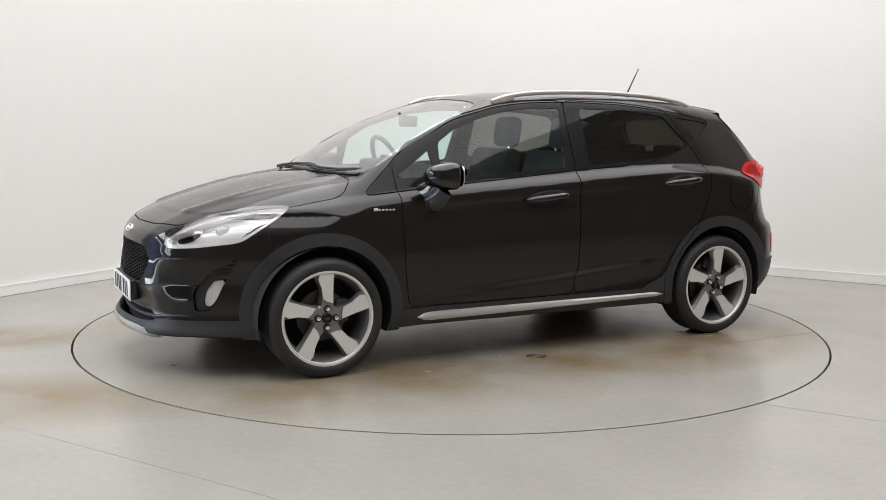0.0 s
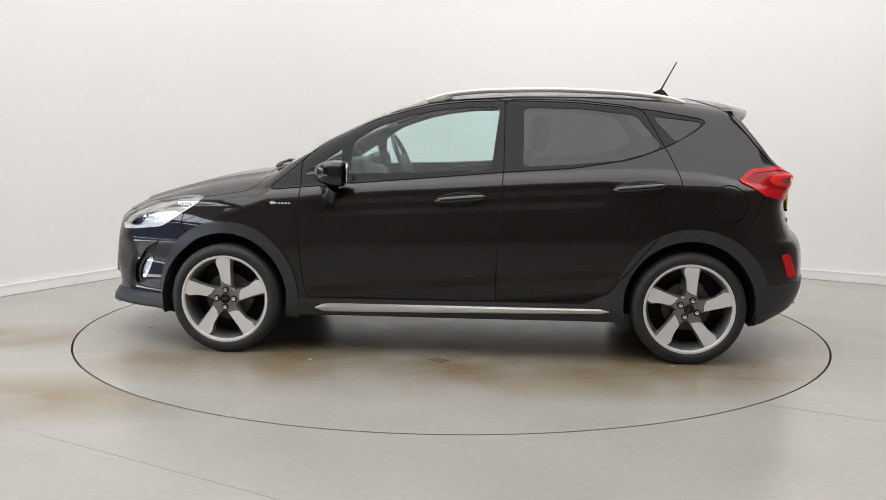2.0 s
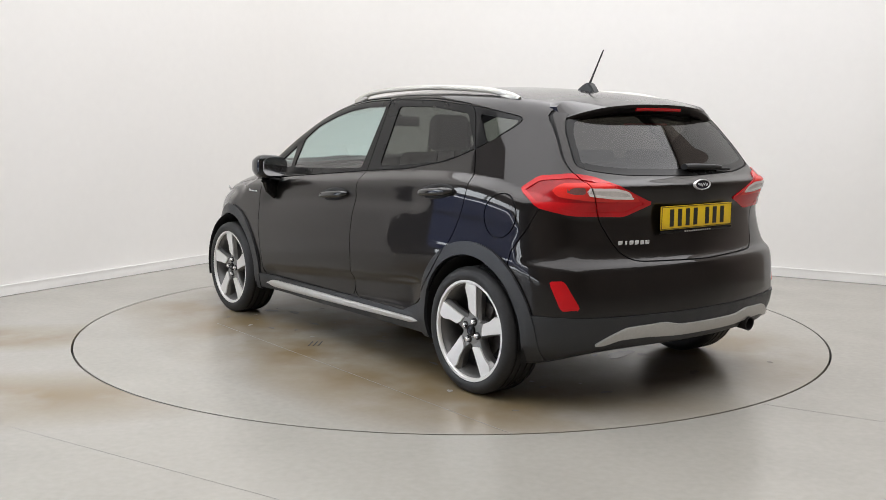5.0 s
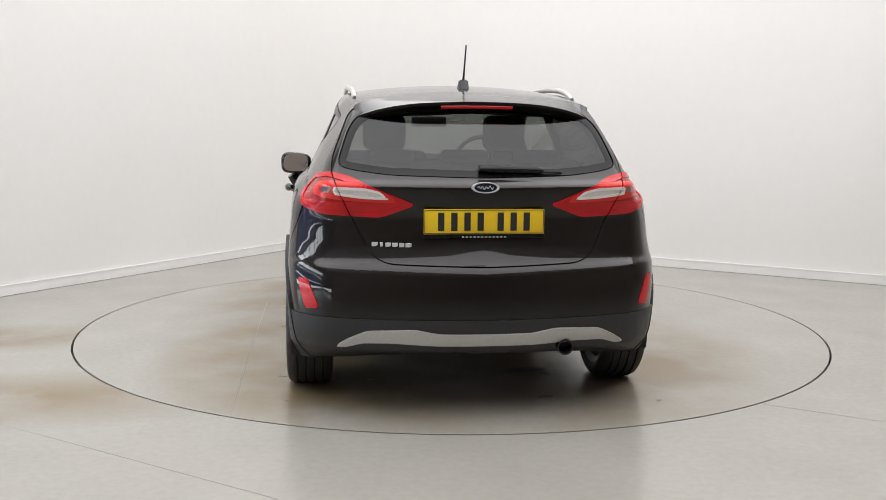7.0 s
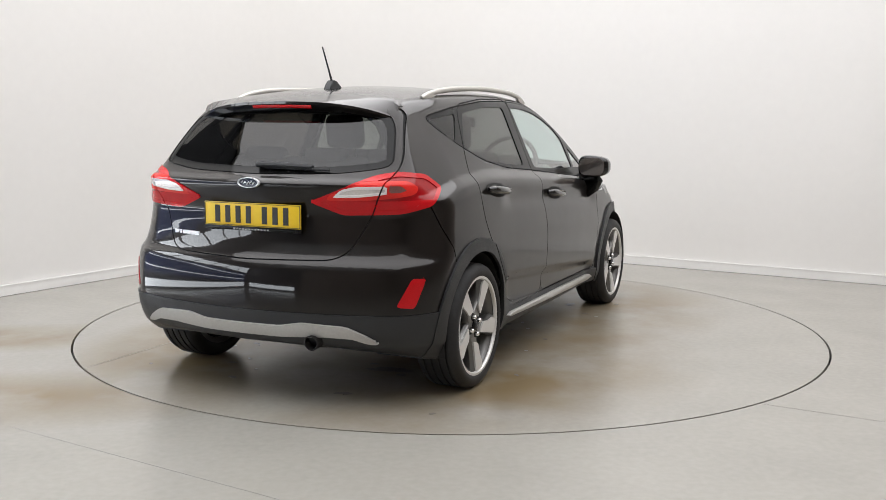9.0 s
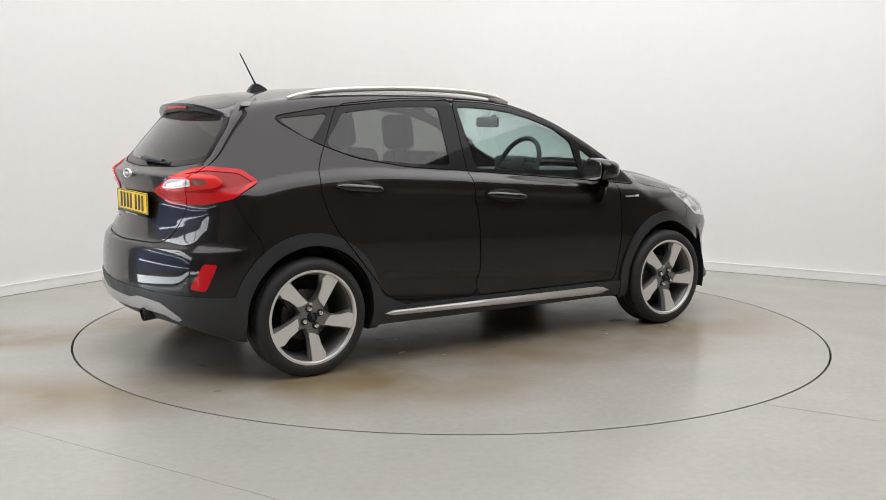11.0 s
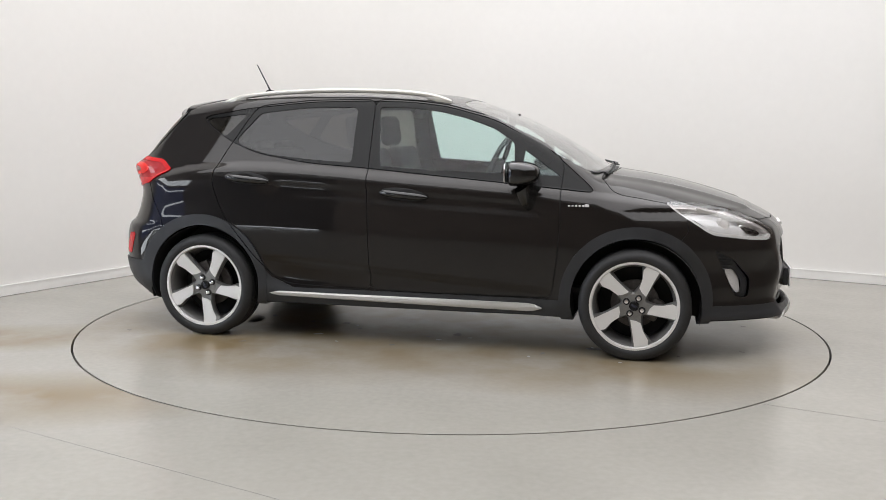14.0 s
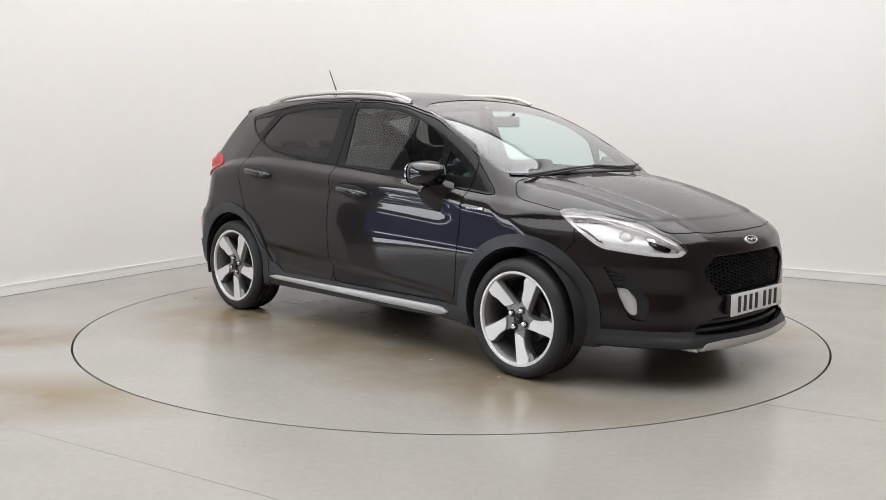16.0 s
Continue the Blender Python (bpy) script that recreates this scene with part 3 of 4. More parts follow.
def where(key, x, y, z):
    """How far a place on the skin lies outside a region."""
    a, far = np.abs(y), 1.0
    side = a > 0.40
    if key in ("glass_front", "glass_corner", "glass_rear", "glass_quarter", "dlo", "door_front", "door_rear", "bumper_rear", "bumper_front"):
        ok = side & (z > .215) if not key.startswith("bumper") else z > -1
        return np.where(ok, inside(x, z, OUT[key]), far)
    if key in ("windscreen", "hood"):
        return np.where(z > (.88 if key == "windscreen" else .66), inside(x, y, OUT[key]), far)
    if key in ("hatch", "glass_back", "skid_rear"):
        return np.where(x > 1.42, inside(y, z, OUT[key]), far)
    if key in ("grille", "grille_low"):
        return np.where(x < -1.8, inside(y, z, OUT[key]), far)
    if key in ("headlight", "fog", "fog_lamp", "pocket", "pocket_rear"):
        return np.where(x < -1.2, inside(a + x + 2.05, z, OUT[key]), far)
    if key in ("tail", "tail_white", "tail_smoke", "tail_ring", "reflector"):
        return np.where(x > 1.3, inside(a + 1.85 - x, z, OUT[key]), far)
    if key == "arch":
        return np.where(a > .52, np.minimum(np.hypot(x + HUB_X, z - ARCH_Z), np.hypot(x - HUB_X, z - ARCH_Z)) - .342, far)
    if key == "ring":
        r = np.minimum(np.hypot(x + HUB_X, z - ARCH_Z) - .404, np.hypot(x - HUB_X - .012, z - ARCH_Z) - .404)
        return np.where(a > .52, r, far)
    if key == "clad":
        sill = np.maximum(z - .308, np.abs(x) - 1.3)
        front = np.maximum(z - .292, x + 1.2)
        rear = np.maximum(z - .432 + .0 * x, 1.3 - x)
        web = np.where(a > .5, inside(x, z, OUT["web"]), far)
        return np.minimum(np.minimum(np.minimum(sill, front), rear), web)
    if key == "skid_front":
        return np.where(x < -1.7, np.maximum(np.maximum(z - .240 + .05 * np.maximum(a - .3, 0), .205 - z), a - .45 + (z - .2) * 1.5), far)
    if key == "flap":
        return np.where(side & (y < 0), np.hypot(x - 1.43, z - .85) - .098, far)
    return None


GAP = 0.0028
CUTS = ["glass_front", "glass_corner", "glass_rear", "glass_quarter", "windscreen", "glass_back", "headlight", "pocket", "pocket_rear", "fog", "fog_lamp", "tail", "tail_white", "tail_smoke", "tail_ring", "reflector",
        "grille", "grille_low", "arch", "ring", "clad", "skid_front", "skid_rear"]
LINES = ["dlo", "door_front", "door_rear", "hood", "hatch", "bumper_rear", "bumper_front", "flap"]
P, T = net()
N = slope(P)[0]
N /= np.linalg.norm(N, axis=1)[:, None]
for key in CUTS:
    P, N, T = split(P, N, T, where(key, *P.T))
for key in ("headlight", "tail"):
    P, N, T = split(P, N, T, where(key, *P.T) + .020)
P, N, T = split(P, N, T, where("tail_white", *P.T) + .010)
P, N, T = split(P, N, T, where("glass_back", *P.T) + .028)
P, N, T = split(P, N, T, where("glass_back", *P.T) - .006)
P, N, T = split(P, N, T, np.where(where("headlight", *P.T) < .03, P[:, 2] - .668 - .19 * (np.abs(P[:, 1]) + P[:, 0] + 1.52), 1.0))
P, N, T = split(P, N, T, P[:, 2] - .222)
P, N, T = split(P, N, T, np.where((P[:, 0] > 1.3) & (where("tail", *P.T) < .05), P[:, 2] - .922, 1.0))
for key in LINES:
    P, N, T = split(P, N, T, where(key, *P.T) + GAP)
    P, N, T = split(P, N, T, where(key, *P.T) - GAP)
C = P[T].mean(1)
W = {key: where(key, *C.T) for key in CUTS + LINES}
left = C[:, 1] < 0
free = np.ones(len(T), bool)


def take(*tests):
    """The triangles not taken yet that pass all tests."""
    global free
    m = free.copy()
    for t in tests:
        m &= t
    free &= ~m
    return m


def skin(name, m, material, parent, label="", push=0.0, depth=0.012, back=False):
    """A panel of the skin, pushed out or in along its normals, with its rim folded inwards."""
    tri = T[m]
    used, inv = np.unique(tri, return_inverse=True)
    tri = inv.reshape(-1, 3)
    co, no = P[used] + N[used] * push, N[used]
    verts, faces, norms = [co], [tri], [no]
    if depth:
        e = np.concatenate([tri[:, [0, 1]], tri[:, [1, 2]], tri[:, [2, 0]]])
        key = np.sort(e, 1)
        _, first, num = np.unique(key, axis=0, return_index=True, return_counts=True)
        rim = e[first[num == 1]]
        if len(rim):
            a, b = co[rim[:, 0]], co[rim[:, 1]]
            out = np.cross(b - a, no[rim[:, 0]])
            out /= np.linalg.norm(out, axis=1)[:, None] + 1e-9
            base, k = len(co), len(rim)
            verts += [a, b, b - no[rim[:, 1]] * depth, a - no[rim[:, 0]] * depth]
            norms += [out] * 4
            i = np.arange(k)
            faces += [np.stack([base + i, base + 2 * k + i, base + k + i], 1), np.stack([base + i, base + 3 * k + i, base + 2 * k + i], 1)]
    verts, faces, norms = np.concatenate(verts), np.concatenate(faces), np.concatenate(norms)
    me = bpy.data.meshes.new(name)
    me.from_pydata(verts.tolist(), [], faces.tolist())
    me.materials.append(material)
    me.shade_smooth()
    me.normals_split_custom_set_from_vertices(norms.tolist())
    ob = new(name, me)
    ob.parent = parent
    return tagged(ob, label)


car = new("hatchback_car")
tagged(car, "black five-door hatchback with silver roof rails on a turntable", "car")
take(W["arch"] < 0)
seams = free & (C[:, 2] > .22) & (np.abs(W["flap"]) < GAP)
for key in LINES[:-1]:
    near = np.abs(W[key]) < GAP
    if key == "hatch":
        near &= (W["tail"] > -.3)
    seams |= free & near
seams |= free & (W["glass_back"] > 0) & (W["glass_back"] < .006)
seams &= (W["glass_back"] > 0) & (W["headlight"] > 0) & (W["windscreen"] > 0) & (W["grille"] > 0) & (W["fog"] > 0)
seams &= ~((np.abs(W["bumper_front"]) < GAP) & ((C[:, 0] < -1.56) | (W["ring"] < 0))) & ~((np.abs(W["bumper_rear"]) < GAP) & ((C[:, 0] > 1.8) | (W["ring"] < 0) | (W["clad"] < 0) | (W["tail"] < 0)))
seams &= ~((W["clad"] < 0) & (C[:, 2] < .30))
skin("shut_line", take(seams), M_DARK, car, "dark narrow gaps between the body panels", push=-.007, depth=0)
for name, s in (("left", left), ("right", ~left)):
    g = take(s, W["glass_corner"] < 0)
    corner = g
    gf, gr, gq = take(s, W["glass_front"] < 0), take(s, W["glass_rear"] < 0), take(s, W["glass_quarter"] < 0)
    df_trim, dr_trim = take(s, W["dlo"] < 0, W["door_front"] < 0), take(s, W["dlo"] < 0, W["door_rear"] < 0)
    dq_trim = take(s, W["dlo"] < 0)
    ring = take(s, np.minimum(W["ring"], 1) < 0, C[:, 2] > .0)
    door = skin("front_door", take(s, W["door_front"] < 0, W["clad"] > 0), M_PAINT, car, "black front door panel")
    skin("window_trim", df_trim, M_GLOSS, door, "gloss black window frame")
    skin("side_window", gf, M_GLASS, door, "clear door window", push=-.004, depth=.004)
    skin("corner_window", corner, M_GLASS, door, push=-.004, depth=.004)
    back = skin("rear_door", take(s, W["door_rear"] < 0, W["clad"] > 0), M_PAINT, car, "black rear door panel")
    skin("window_trim", dr_trim, M_GLOSS, back, "gloss black window frame")
    skin("side_window", gr, M_PRIVACY, back, "dark tinted door window", push=-.004, depth=.004)
    quarter = skin("quarter_trim", dq_trim & (C[:, 0] > .9), M_GLOSS, car, "gloss black quarter window frame")
    skin("sail_trim", dq_trim & (C[:, 0] < -.8), M_GLOSS, car, "gloss black sail panel")
    skin("quarter_window", gq, M_PRIVACY, quarter, "dark tinted quarter window", push=-.004, depth=.004)
    for k, tag in ((-1, "front_arch_trim"), (1, "rear_arch_trim")):
        skin(tag, ring & (C[:, 0] * k > 0), M_PLASTIC, car, "grey-black textured wheel arch cladding", push=.012, depth=.016)
    lamp = take(s, W["headlight"] < 0)
    dark = lamp & ((W["pocket"] < 0) | (W["pocket_rear"] < 0))
    bowl = skin("headlight", lamp & ~dark, M_REFLECTOR, car, "bright reflector headlight", push=-.055, depth=0)
    skin("lamp_pocket", dark & (W["pocket"] < 0), M_GLOSS, bowl, "dark lamp chamber", push=-.06, depth=-.02)
    skin("lamp_wedge", dark & (W["pocket_rear"] < 0), M_SILVER, bowl, "grey lamp trim", push=-.05, depth=-.02)
    low = C[:, 2] < .668 + .19 * (np.abs(C[:, 1]) + C[:, 0] + 1.52)
    skin("lamp_brow", lamp & (W["headlight"] > -.020) & ~low, M_LENSGREY, bowl, "grey upper edge of the lamp", push=-.022, depth=.03)
    skin("light_guide", lamp & (W["headlight"] > -.020) & low, M_DRL, bowl, "white running light strip", push=-.012, depth=.04)
    skin("cover", lamp, M_COVER, bowl, "clear lamp cover", push=0, depth=.01)
    fl = take(s, W["fog_lamp"] < 0)
    fog = skin("fog_bezel", take(s, W["fog"] < 0), M_PLASTIC, car, "black fog lamp surround", push=-.02, depth=-.02)
    skin("fog_lamp", fl, M_REFLECTOR, fog, "round-cornered clear fog lamp", push=-.014, depth=.02)
    skin("fog_cover", fl, M_COVER, fog, push=-.006, depth=.008)
    white = take(s, W["tail_white"] < 0)
    smoke, halo = take(s, W["tail_smoke"] < 0), take(s, W["tail_ring"] < 0, W["tail"] < -.006)
    inner, band = take(s, W["tail"] < -.020), take(s, W["tail"] < 0)
    tail = skin("tail_light", band, M_RED, car, "red wraparound tail light", push=.006, depth=.02)
    tip = np.abs(C[:, 1]) + 1.85 - C[:, 0] < .44
    skin("upper_lens", inner & (C[:, 2] > .922) & ~tip, M_REDDARK, tail, "deep red lens", push=.002, depth=.01)
    skin("lens_tip", inner & (C[:, 2] > .922) & tip, M_REDDARK, tail, push=.002, depth=.01)
    skin("lower_lens", inner & (C[:, 2] <= .922), M_RED, tail, "bright red lens", push=.004, depth=.01)
    skin("light_ring", halo, M_REDBRIGHT, tail, "lighter red ring round the clear lens", push=.005, depth=.01)
    skin("smoked_lens", smoke, M_SMOKE, tail, "small smoked indicator lens", push=.004, depth=.01)
    lens = skin("white_lens", white & (W["tail_white"] > -.010), M_LENSWHITE, tail, "frosted white rim of the reversing lamp", push=.008, depth=.01)
    skin("clear_lens", white & (W["tail_white"] <= -.010), M_LENSGREY, lens, "clear faceted reversing lamp", push=.004, depth=.01)
    skin("rear_reflector", take(s, W["reflector"] < 0), M_RED, car, "red bumper reflector", push=.003, depth=.01)
skin("windscreen", take(W["windscreen"] < 0), M_GLASS, car, "clear curved windscreen", push=-.003, depth=.006)
hatch_glass = take(W["glass_back"] < 0)
grille_bed = take(W["grille"] < 0)
low_bed = take(W["grille_low"] < 0)
skid_f, skid_r = take(W["skid_front"] < 0), take(W["skid_rear"] < 0)
lower = take(W["clad"] < 0, C[:, 2] > .222)
under = take(C[:, 2] < .222)
hood = skin("bonnet", take(W["hood"] < 0), M_PAINT, car, "glossy black bonnet")
hatch = skin("tailgate", take(W["hatch"] < 0), M_PAINT, car, "black tailgate")
skin("rear_window", hatch_glass & (W["glass_back"] < -.028), M_PRIVACY, hatch, "dark tinted rear window", push=-.004, depth=.005)
skin("glass_border", hatch_glass & (W["glass_back"] >= -.028), M_GLOSS, hatch, "black border of the rear window", push=-.003, depth=.005)
bf = skin("front_bumper", take(W["bumper_front"] < 0), M_PAINT, car, "black front bumper")
br = skin("rear_bumper", take(W["bumper_rear"] < 0), M_PAINT, car, "black rear bumper")
skin("front_lip", lower & (C[:, 0] < -1.2), M_PLASTIC, bf, "textured black lower bumper", push=.008, depth=.03)
skin("rear_valance", lower & (C[:, 0] > 1.2), M_PLASTIC, br, "textured black lower bumper", push=.008, depth=.03)
skin("sill", lower & (np.abs(C[:, 0]) <= 1.2), M_PLASTIC, car, "textured black sill cladding", push=.008, depth=.02)
skin("front_skid_plate", skid_f, M_SILVER, bf, "satin silver skid plate", push=.016, depth=.02)
skin("rear_skid_plate", skid_r, M_SILVER, br, "satin silver skid plate", push=.02, depth=.02)
skin("grille_bed", grille_bed, M_DARK, bf, push=-.06, depth=-.06)
skin("lower_grille_bed", low_bed, M_DARK, bf, push=-.05, depth=-.05)
skin("floor_pan", under, M_DARK, car, "black underbody", depth=0)
flap_m = take(W["flap"] < 0)
skin("fuel_flap", flap_m & left, M_PAINT, car, "round fuel filler flap")
free |= flap_m & ~left
skin("body_shell", take(free), M_PAINT, car, "glossy black painted bodywork")


# ---- wheels ----
R_TYRE, R_RIM = 0.300, 0.232


def spoke_mesh():
    """The machined blade of a spoke: one straight edge, one kinked edge, pointed towards the hub (radius along +z, outer face towards -y)."""
    outline = [(.034, .072), (.036, .150), (.039, .223), (.0, .229), (-.030, .227), (-.040, .196), (-.024, .150), (-.018, .100), (.002, .084)]
    bm = prism(outline, .008, lambda u, v, w: (u, -.0835 - .072 * max(0, v - .07) + w, v))
    bmesh.ops.triangulate(bm, faces=bm.faces)
    return bm


def spoke_shade():
    """The grey painted body of a spoke that falls back on both sides of the blade."""
    rows = [(.030, -.048, .050, .020), (.07, -.034, .046, .026), (.11, -.024, .044, .030), (.15, -.026, .044, .034), (.19, -.048, .050, .036), (.228, -.064, .062, .034)]
    bm = bmesh.new()
    loops = []
    for r, a, b, t in rows:
        y = -.0745 - .072 * max(0, r - .07)
        loops.append([bm.verts.new(q) for q in ((a * .7, y, r), (b * .8, y, r), (b, y + .018, r), (b * .8, y + t + .02, r), (a * .8, y + t + .02, r), (a, y + .018, r))])
    for a, b in zip(loops, loops[1:]):
        for i in range(6):
            bm.faces.new((a[i], a[(i + 1) % 6], b[(i + 1) % 6], b[i]))
    bm.faces.new(loops[0]), bm.faces.new(loops[-1])
    bmesh.ops.recalc_face_normals(bm, faces=bm.faces)
    return bm


def build_wheel(parent, m):
    """A five-spoke alloy wheel on a low tyre; its outer face points to -y."""
    w, b = R_TYRE, R_RIM
    rim = part("wheel", lathe([(b + .006, -.098), (b + .006, -.090), (b - .008, -.080), (b - .022, -.055), (b - .03, .0), (b - .03, .08), (b + .0, .095), (b, .085), (b - .018, .0), (b - .008, -.06), (b - .002, -.098)], 96),
               M_ALLOYDARK, parent, "grey five-spoke alloy wheel with machined faces", m=m)
    lip = lathe([(b + .007, -.100), (b + .007, -.094), (b - .007, -.090), (b - .010, -.086), (b - .010, -.092), (b - .004, -.100)], 96)
    part("rim_lip", lip, M_ALLOY, rim, "bright machined rim edge")
    prof = [(b - .002, -.088), (b + .010, -.103), (b + .030, -.108), (w - .022, -.103), (w - .008, -.092), (w - .001, -.075)]
    for y in (-.058, -.020, .020, .058):
        prof += [(w, y - .015), (w, y - .0045), (w - .008, y - .003), (w - .008, y + .003), (w, y + .0045)]
    prof += [(w - .001, .075), (w - .008, .092), (w - .022, .103), (b + .030, .108), (b + .010, .103), (b - .002, .088)]
    part("tyre", lathe(prof, 128), M_RUBBER, rim, "black low-profile tyre")
    disc = join(lathe([(.05, .0), (.13, .0), (.13, .02), (.05, .02)], 48), lathe([(.03, -.03), (.075, -.03), (.08, .03), (.03, .03)], 32))
    part("brake_disc", disc, M_IRON, rim, "dull grey brake disc")
    part("caliper", block(.07, .06, .12, (.105, .01, .02), .012), M_IRON, rim)
    part("barrel_back", lathe([(.03, .07), (b - .02, .07), (b - .02, .075), (.03, .075)], 48), M_DARK, rim)
    hub = part("hub", lathe([(.001, -.078), (.062, -.076), (.072, -.066), (.068, -.03), (.001, -.03)], 40), M_ALLOYMID, rim)
    part("hub_cap", lathe([(.001, -.090), (.022, -.089), (.027, -.084), (.027, -.07), (.001, -.07)], 32), M_GLOSS, rim, "round black centre cap")
    oval = lathe([(.001, -.0925), (.016, -.0922), (.018, -.090), (.001, -.088)], 24)
    oval.transform(Matrix.Diagonal((1, 1, .5, 1)))
    part("emblem", oval, M_BLUE, rim, "small oval emblem")
    for k in range(5):
        turn = pose(0, 0, 0, 0, 72 * k - 2, 0)
        if k == 0:
            s0 = part("spoke", spoke_mesh(), M_ALLOY, rim, "bright machined spoke", m=turn)
            shade0 = part("spoke_flank", spoke_shade(), M_ALLOYMID, rim, m=turn)
        else:
            share(s0, rim, turn), share(shade0, rim, turn)
    for k in range(4):
        turn = pose(0, 0, 0, 0, 90 * k + 2, 0)
        if k == 0:
            bolt0 = part("wheel_bolt", lathe([(.001, -.094), (.010, -.093), (.0125, -.087), (.0125, -.07), (.001, -.07)], 12), M_CHROME, rim, m=turn)
            seat0 = part("bolt_seat", lathe([(.001, -.0795), (.0185, -.0795), (.0185, -.07), (.001, -.07)], 20), M_DARK, rim, m=turn)
            for o in (bolt0, seat0):
                for v in o.data.vertices:
                    v.co.z += .047
        else:
            share(bolt0, rim, turn), share(seat0, rim, turn)
    return rim


def copy_wheel(rim, m):
    o = share(rim, car, m)
    for c in rim.children:
        share(c, o, c.matrix_basis.copy())
    return o


first = build_wheel(car, pose(-HUB_X, -HUB_Y, HUB_Z))
copy_wheel(first, pose(HUB_X, -HUB_Y - .005, HUB_Z, 0, 292, 0))
copy_wheel(first, pose(-HUB_X, HUB_Y, HUB_Z, 0, 26, 180))
copy_wheel(first, pose(HUB_X, HUB_Y + .005, HUB_Z, 0, 245.5, 180))
for sx in (-1, 1):
    for sy in (-1, 1):
        bm = bmesh.new()
        n = 24
        for y0, y1, r in ((.56, .83, .352),):
            a = [bm.verts.new((sx * HUB_X + r * math.cos(math.pi * k / n * 1.16 - .25), sy * y0, HUB_Z + r * math.sin(math.pi * k / n * 1.16 - .25))) for k in range(n + 1)]
            b = [bm.verts.new((q.co.x, sy * y1, q.co.z)) for q in a]
            for k in range(n):
                bm.faces.new((a[k], a[k + 1], b[k + 1], b[k]))
            bm.faces.new(a)
        part("wheel_well", bm, M_DARK, car, "black wheel arch liner")


# ---- what is fixed to the body ----
def on_side(x, z, out=0.0):
    return half_width(np.array([x]), np.array([z]))[0] + out


def on_end(y, z, front):
    """x of the skin at the nose or the tail."""
    xs = np.linspace(-2.2, -1.2, 801) if front else np.linspace(2.1, 1.2, 721)
    v = field(xs, np.full_like(xs, y), np.full_like(xs, z))
    return float(xs[np.argmax(v < 0)])


def on_top(x, y):
    zs = np.linspace(1.6, 0.6, 1001)
    v = field(np.full_like(zs, x), np.full_like(zs, y), zs)
    return float(zs[np.argmax(v < 0)])


RAIL = spline([(-.17, 1.392), (-.06, 1.424), (.05, 1.439), (.19, 1.449), (.50, 1.455), (.82, 1.445), (.98, 1.434), (1.14, 1.412), (1.23, 1.388)])
for s in (-1, 1):
    path = [(x, s * (.552 - .02 * step(.7, 1.25, x) - .012 * (1 - step(-.2, .1, x))), float(RAIL(x)) - .012) for x in np.linspace(-.17, 1.23, 36)]
    rail = part("roof_rail", tube(path, [.009] + [.0125] * 34 + [.009], 12, 1.1), M_RAIL, car, "silver roof rail")
    for a, b in ((-.165, -.03), (1.10, 1.225)):
        foot = [(x, s * (.552 - .02 * step(.7, 1.25, x) - .012 * (1 - step(-.2, .1, x))), float(RAIL(x)) - .024) for x in np.linspace(a, b, 6)]
        part("rail_foot", tube(foot, [.008, .012, .015, .015, .012, .008], 8, 1.3), M_RAIL, rail)

# silver strips along the sills
for s in (-1, 1):
    xs = [-.75, -.735, -.71] + list(np.linspace(-.67, .78, 24)) + [.81, .825, .83]

    def strip_ring(k):
        x = xs[k]
        t = (x + .75) / 1.58
        full = min(1.0, max(.12, min((x + .75) / .05, (.83 - x) / .04)))
        mid, half = .259 + .0145 * t, (.023 - .0105 * t) * full
        return [(x, s * (on_side(x, max(mid + v * half, .232)) + out), mid + v * half) for v, out in ((-1, .0), (-1, .022), (-.6, .027), (.5, .027), (1, .021), (1, .0))]
    bm = sweep(bmesh.new(), xs, strip_ring)
    bmesh.ops.recalc_face_normals(bm, faces=bm.faces)
    part("sill_strip", bm, M_SILVER, car, "satin silver sill strip")

# tailgate spoiler, with its brake light
bm = bmesh.new()
loops = []
for k in range(33):
    y = -.54 + 1.08 * k / 32
    e = (abs(y) / .54) ** 4
    x0, x1 = 1.30 + .14 * e, 1.635 - .20 * y * y - .05 * e
    z0, z1 = on_top(x0, y) + .004, 1.352 - .09 * y * y - .045 * e
    zm = on_top(1.46, y) + .010
    loops.append([bm.verts.new(q) for q in ((x0, y, z0 - .03), (x0, y, z0), ((x0 + x1) / 2, y, max(zm, (z0 + z1) / 2 + .004)), (x1 - .02, y, z1 + .006), (x1, y, z1), (x1 + .001, y, z1 - .012), (x1 - .02, y, z1 - .036),
                                            (x1 - .09, y, z1 - .050), (1.40, y, z1 - .03))])
for a, b in zip(loops, loops[1:]):
    for i in range(9):
        bm.faces.new((a[i], a[(i + 1) % 9], b[(i + 1) % 9], b[i]))
bm.faces.new(loops[0]), bm.faces.new(loops[-1])
bmesh.ops.recalc_face_normals(bm, faces=bm.faces)
spoiler = part("spoiler", bm, M_PAINT, hatch, "gloss black roof spoiler")
part("brake_light", tube([(1.624 - .20 * y * y, y, 1.332 - .09 * y * y) for y in np.linspace(-.16, .16, 9)], .0105, 8), M_RED, spoiler, "narrow red high brake light")

# aerial
fin = prism([(-.075, 0), (-.045, .026), (-.005, .048), (.02, .050), (.045, .024), (.06, 0)], .044, lambda u, v, w: (1.165 + u, w - .022, 1.418 + v))
bmesh.ops.bevel(fin, geom=fin.edges[:], offset=.005, segments=2, affect="EDGES")
aerial = part("aerial", fin, M_PLASTIC, car, "short black roof aerial")
part("mast", tube([(1.17, 0, 1.455), (1.20, 0, 1.512), (1.262, 0, 1.628)], [.0065, .0045, .0035], 8), M_PLASTIC, aerial)

